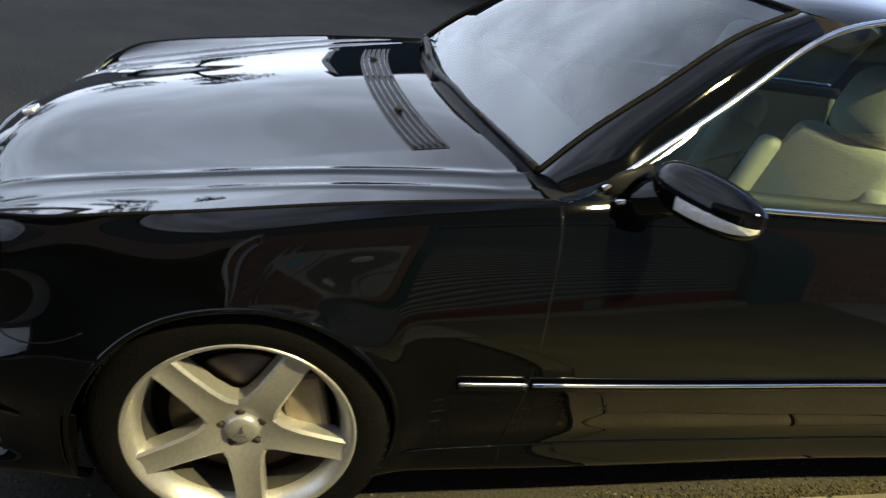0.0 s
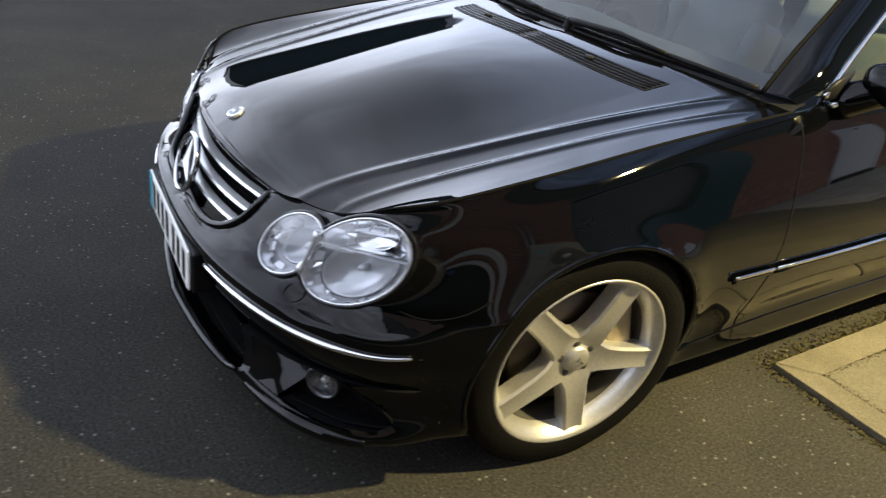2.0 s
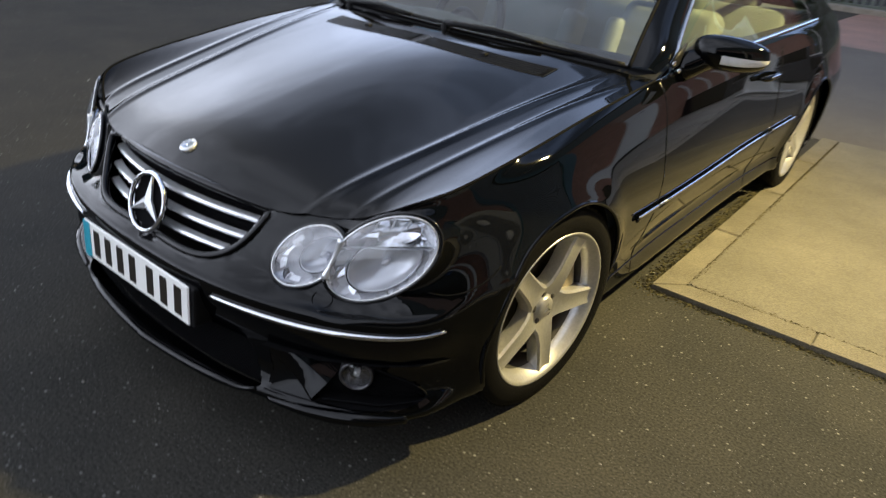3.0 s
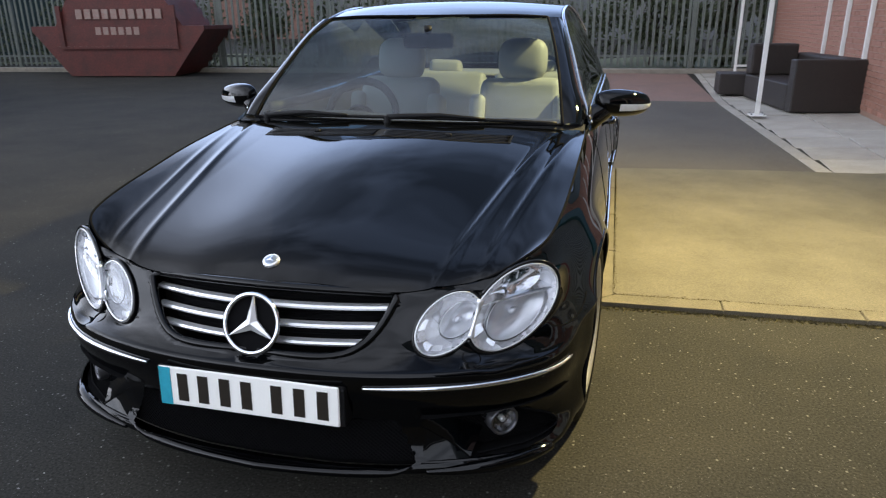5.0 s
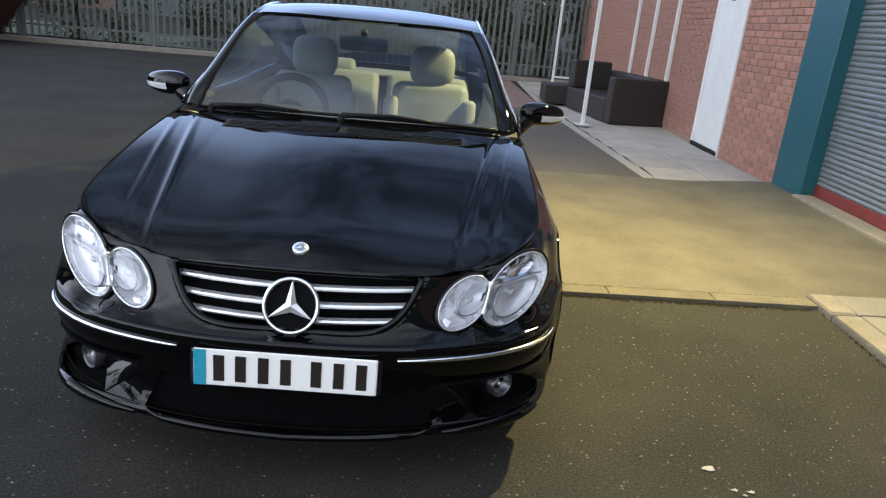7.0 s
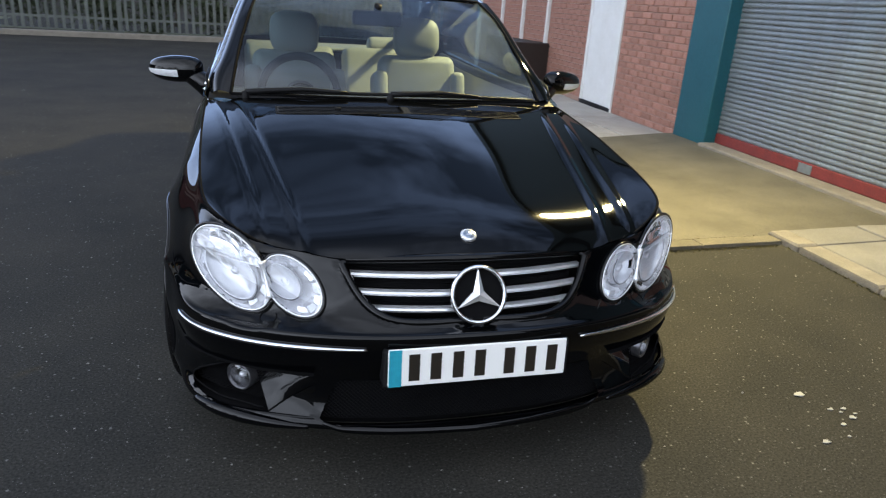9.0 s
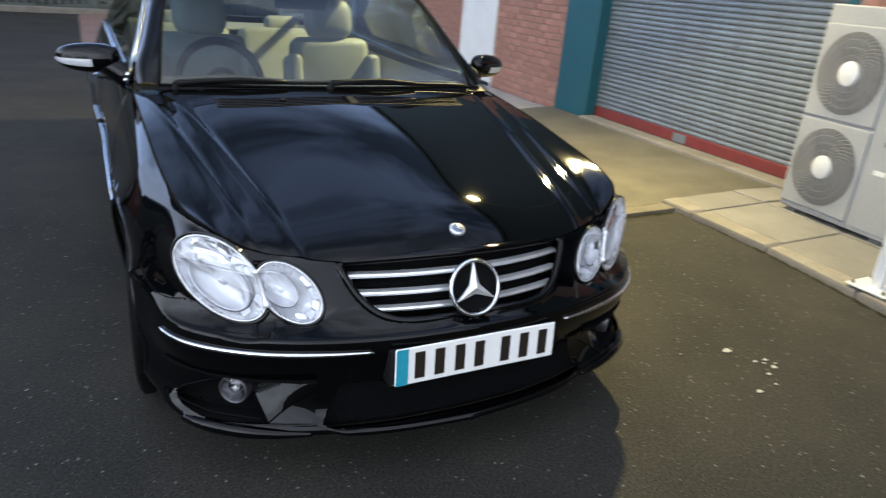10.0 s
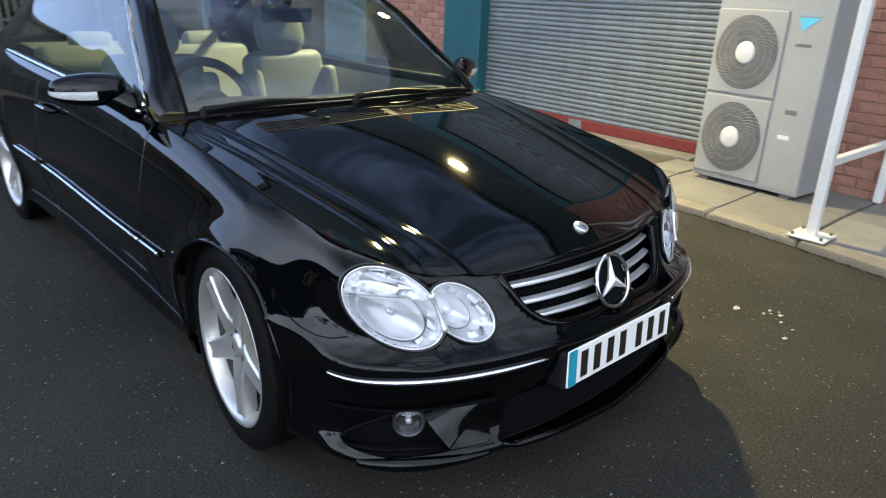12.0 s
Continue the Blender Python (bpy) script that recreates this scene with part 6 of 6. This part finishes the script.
def foliage(name, blobs, count, size, mat, parent, seed):
    """Many small leaves gathered in uneven clumps; blobs are (x, y, z, radius)."""
    r = np.random.default_rng(seed)
    v, f = [], []
    w = np.array([b[3] ** 2 for b in blobs])
    pick = r.choice(len(blobs), count, p=w / w.sum())
    for k in pick:
        x, y, z, rad = blobs[k]
        d = r.normal(0, 1, 3)
        d /= np.linalg.norm(d)
        c = np.array((x, y, z)) + d * rad * r.uniform(.35, 1.05) * np.array((1, 1, .85))
        a, b = r.normal(0, 1, 3), r.normal(0, 1, 3)
        a, b = a / np.linalg.norm(a) * size * r.uniform(.6, 1.4), b / np.linalg.norm(b) * size * r.uniform(.4, .9)
        i = len(v)
        v += [c - a, c + b, c + a, c - b]
        f.append((i, i + 1, i + 2, i + 3))
    return mesh(name, v, f, mat, parent, False)


def tree(x, y, z, h, seed, wide=.36, leaves=2200):
    r = np.random.default_rng(seed)
    t = tagged(new("tree"), "bushy dark green tree beyond the yard", "tree", "trees round the yard")
    tube("trunk", [(x, y, z), (x + .1, y, z + h * .3), (x, y + .1, z + h * .75)], [h * .03, h * .022, h * .01], BARK, t, sides=8)
    blobs = []
    for k in range(16):
        a, q = r.uniform(0, 6.28), r.uniform(.1, 1)
        px, py, pz = x + h * wide * q * math.cos(a) * .8, y + h * wide * q * math.sin(a) * .8, z + h * r.uniform(.35, .92)
        if k < 7:
            tube("limb", [(x, y, z + h * .3), ((x + px) / 2, (y + py) / 2, z + h * .5), (px, py, pz)], [h * .012, h * .008, h * .003], BARK, t, sides=5)
        blobs.append((px, py, pz, h * r.uniform(.09, .17)))
    foliage("crown", blobs, leaves, h * .022, LEAVES, t, seed + 50)
    return t


zf = 0.0
for k, (x, y, h) in enumerate(((1.6, 17.8, 2.9), (3.4, 17.6, 3.6), (5.2, 18.2, 3.9), (-2.8, 20.5, 2.3), (-9.5, 17.5, 2.8), (-14.5, 17.0, 3.4))):
    tree(x, y, zf - .2, h, 100 + k, .42, 2600)
for k in range(5):
    tree(-31 - 3 * math.sin(k * 2.3), -22 + k * 4.3, 0, 5.4 + 2.2 * math.sin(k * 1.7 + 1), 200 + k, .40, 1500)

bank = []
rb = np.random.default_rng(77)
for k in range(130):
    u = rb.uniform(0, 1)
    x = -25 + 25.8 * u
    bank.append((x, 12.9 + (x + 24) * .106 + rb.uniform(.7, 2.2), zf + rb.uniform(.1, 2.1 - .5 * u), rb.uniform(.35, .65)))
for k in range(34):
    x = rb.uniform(.6, 6.6)
    bank.append((x, 15.5 + (x - .6) * .106 + rb.uniform(.7, 1.6), zf + rb.uniform(.1, 1.7), rb.uniform(.30, .5)))
hedge = foliage("hedge", bank, 26000, .060, LEAVES, None, 78)
tagged(hedge, "dark overgrown hedge behind the palisade fence", "hedge", kind="stuff")

verge = tagged(sheet("verge", [[(x, y, zf + .03 + .12 * math.sin(x * .4) * (y > 17)) for x in np.linspace(-40, 40, 30)] for y in (16.4, 17, 18.5, 21)], material("rough_grass", (0.06, 0.075, 0.03), 0.9, 0, (0.10, 0.10, 0.05), 1.5, 0.9, 0.6, 20)), "rough grass verge behind the fence", "grass", kind="structure")


def far_building(name, x0, x1, y0, y1, h, mat, label, door_mat):
    b = tagged(new(name), label, "building")
    part("wall", boxed(x0, x1, y0, y1, 0, h), mat, b)
    part("roof", boxed(x0 - .3, x1 + .3, y0 - .3, y1 + .3, h, h + .25), ACDARK, b)
    nx = max(2, int((x1 - x0) / 5))
    for k in range(nx):
        xc = x0 + (x1 - x0) * (k + .5) / nx
        w = part("window", boxed(xc - .9, xc + .9, y0 - .06, y0 + .02, 1.4, 2.7), door_mat, b)
        part("window_frame", boxed(xc - 1.0, xc + 1.0, y0 - .04, y0 + .0, 2.7, 2.8), WHITEPAINT, w)
    return b


far_building("workshop", -19, 10, 42, 52, 6.5, material("pale_cladding", (0.11, 0.117, 0.12), 0.6, 0, (0.085, 0.092, 0.095), 0.6, 0.7, fine=(3, 0.1)), "pale grey workshop beyond the fence", ACDARK)
far_building("brick_unit", -44, -20, 44, 56, 6.0, material("far_brick", (0.22, 0.12, 0.09), 0.9, 0, (0.16, 0.09, 0.07), 1.0, 0.8, fine=(6, 0.2)), "low brick unit beyond the fence", ACDARK)
far_building("long_shed", -38, -27, 1.2, 13.5, 6.9, CLADDING, "long dark flat-roofed shed across the yard", ACDARK)
gable = tagged(new("gabled_shed"), "dark gabled shed across the yard", "building")
v = [(-34, 14, 0), (-24, 14, 0), (-24, 26, 0), (-34, 26, 0), (-34, 14, 5), (-24, 14, 5), (-24, 26, 5), (-34, 26, 5), (-29, 14, 7.4), (-29, 26, 7.4)]
mesh("wall", v, [(0, 1, 5, 4), (1, 2, 6, 5), (2, 3, 7, 6), (3, 0, 4, 7), (4, 5, 8), (6, 7, 9)], CLADDING, gable, False)
mesh("roof", v, [(5, 6, 9, 8), (7, 4, 8, 9)], ACDARK, gable, False)

# skip
skip = tagged(new("skip"), "rusty red steel skip with faded white lettering", "skip")
skip.matrix_world = pose(-10.9, 12.6, 0, 0, 0, 9) @ Matrix.Scale(1.1, 4)


def prism(profile, y0, y1):
    bm = bmesh.new()
    a = [bm.verts.new((x, y0, z)) for x, z in profile]
    b = [bm.verts.new((x, y1, z)) for x, z in profile]
    n = len(profile)
    bm.faces.new(a)
    bm.faces.new(b[::-1])
    for i in range(n):
        bm.faces.new((a[i], b[i], b[(i + 1) % n], a[(i + 1) % n]))
    bmesh.ops.recalc_face_normals(bm, faces=bm.faces)
    return bm


body = part("skip_body", prism([(-1.25, 0.02), (1.15, 0.02), (1.95, 1.0), (1.95, 1.08), (-2.0, 1.08), (-2.0, .98)], 0, 1.6), SKIPRED, skip)
part("skip_body_top", prism([(-1.45, 1.08), (1.45, 1.08), (1.10, 1.65), (-1.10, 1.65)], .03, 1.57), SKIPRED, skip)
part("skip_ledge", boxed(-1.45, 1.35, -.05, .0, .60, .66), SKIPRED, skip)
for x in (-1.3, 1.3):
    part("skip_stay", boxed(x - .05, x + .05, -.05, .0, .66, 1.5), SKIPRED, skip)
FADED = material("faded_white_paint", (0.30, 0.25, 0.22), 0.8, 0, (0.30, 0.16, 0.13), 12, 0.9)
for k in range(10):
    part("lettering", boxed(-.92 + k * .20, -.78 + k * .20, -.008, .022, 1.23, 1.43), FADED, skip)
for k in range(6):
    part("lettering", boxed(-.52 + k * .175, -.40 + k * .175, -.008, -.0005, .90, 1.06), FADED, skip)


# parked vehicles across the yard
def pickup(x, y, turn, paint, label):
    t = tagged(new("pickup"), label, "pickup truck")
    t.matrix_world = pose(x, y, 0, 0, 0, turn)
    part("load_bed", boxed(-.88, .88, 0.0, 2.1, .62, 1.12, .04, 2), paint, t)
    part("cab", boxed(-.86, .86, 2.1, 3.5, .55, 1.72, .12, 3), paint, t)
    part("nose", boxed(-.86, .86, 3.5, 4.9, .50, 1.08, .10, 3), paint, t)
    part("cab_window", boxed(-.70, .70, 2.08, 2.11, 1.18, 1.58), GLOSSBLACK, t)
    b = part("rear_bumper", boxed(-.90, .90, -.16, .0, .50, .66, .02, 2), TRIM, t)
    part("rear_plate", boxed(-.26, .26, -.175, -.162, .53, .64), material("plate_yellow", (0.80, 0.45, 0.03), 0.4), b)
    for k in range(6):
        part("plate_bar", boxed(-.22 + k * .075, -.175 + k * .075, -.178, -.1752, .55, .62), PLATEINK, b)
    for s in (-1, 1):
        part("tail_light", boxed(s * .80 - .07, s * .80 + .07, -.02, .03, .70, 1.0, .01, 2), material("tail_red", (0.35, 0.02, 0.01), 0.25), t)
        for yy in (.75, 4.1):
            w = lathe("vehicle_wheel", [(.0005, .10), (.16, .10), (.20, .115), (.30, .12), (.35, .10), (.355, -.1), (.2, -.12)], RUBBER, t, seg=32)
            w.matrix_basis = pose(s * .78, yy, .355, 0, 0, 0 if s > 0 else 180)
            lathe("hub_cap", [(.0005, .115), (.12, .112), (.165, .102)], ACGREY, w, seg=24)
    part("chassis", boxed(-.7, .7, .1, 4.7, .36, .56), TRIM, t)
    return t


VANWHITE = material("van_white", (0.62, 0.63, 0.64), 0.3, 0, (0.52, 0.53, 0.54), 2, 0.6, coat=0.5)
pickup(-9.3, 5.75, 62, VANWHITE, "white pickup truck parked across the yard")
pickup(-9.9, 2.9, 75, material("van_cream", (0.45, 0.38, 0.26), 0.35, 0, (0.36, 0.30, 0.2), 2, 0.6, coat=0.4), "cream pickup truck parked across the yard")

# ---- bricks ----
def brick_mesh(w, h, d):
    bm = bmesh.new()
    box(bm, -d, 0, 0, w, 0, h)
    edges = [e for e in bm.edges if all(v.co.x < -d + 1e-4 for v in e.verts)]
    bmesh.ops.bevel(bm, geom=edges, offset=.005, segments=1, affect="EDGES")
    me = bpy.data.meshes.new("brick")
    bm.to_mesh(me)
    bm.free()
    me.materials.append(BRICK)
    return me


full_brick, half_brick = brick_mesh(.215, .065, .012), brick_mesh(.1025, .065, .012)


def lay(wall, u0, u1, z0, z1, limit, seed):
    """Stretcher courses: the first bricks as pieces, the rest joined."""
    rng = random.Random(seed)
    made, rest_v, rest_f = 0, [], []
    z, c = z0, 0
    while z < z1:
        u = u0 + .005
        first = c % 2 == 1
        while u < u1 - .06:
            short = first or u + .215 > u1
            first = False
            w = .1025 if short else .215
            if made < limit:
                o = new("brick", half_brick if short else full_brick)
                o.parent = wall
                o.location = (rng.uniform(-.002, .002), u, z)
                made += 1
            else:
                i, d = len(rest_v), -.012 + rng.uniform(-.002, .002)
                rest_v += [(.001, u, z), (.001, u + w, z), (.001, u + w, z + .065), (.001, u, z + .065), (d, u + .004, z + .004), (d, u + w - .004, z + .004), (d, u + w - .004, z + .061), (d, u + .004, z + .061)]
                rest_f += [(i, i + 4, i + 5, i + 1)[::-1], (i + 1, i + 5, i + 6, i + 2)[::-1], (i + 2, i + 6, i + 7, i + 3)[::-1], (i + 3, i + 7, i + 4, i)[::-1], (i + 4, i + 7, i + 6, i + 5)]
            u += w + .010
        z += .075
        c += 1
    if rest_v:
        tagged(mesh("brickwork", rest_v, rest_f, BRICK, wall, False), kind="stuff")


lay(wall_near, -.60, .90, .06, TOP - .03, 300, 1)
lay(wall_far, 4.27, 5.86, .05, TOP - .03, 300, 2)
lay(wall_end, 6.86, 16.8, .10, TOP - .03, 60, 3)
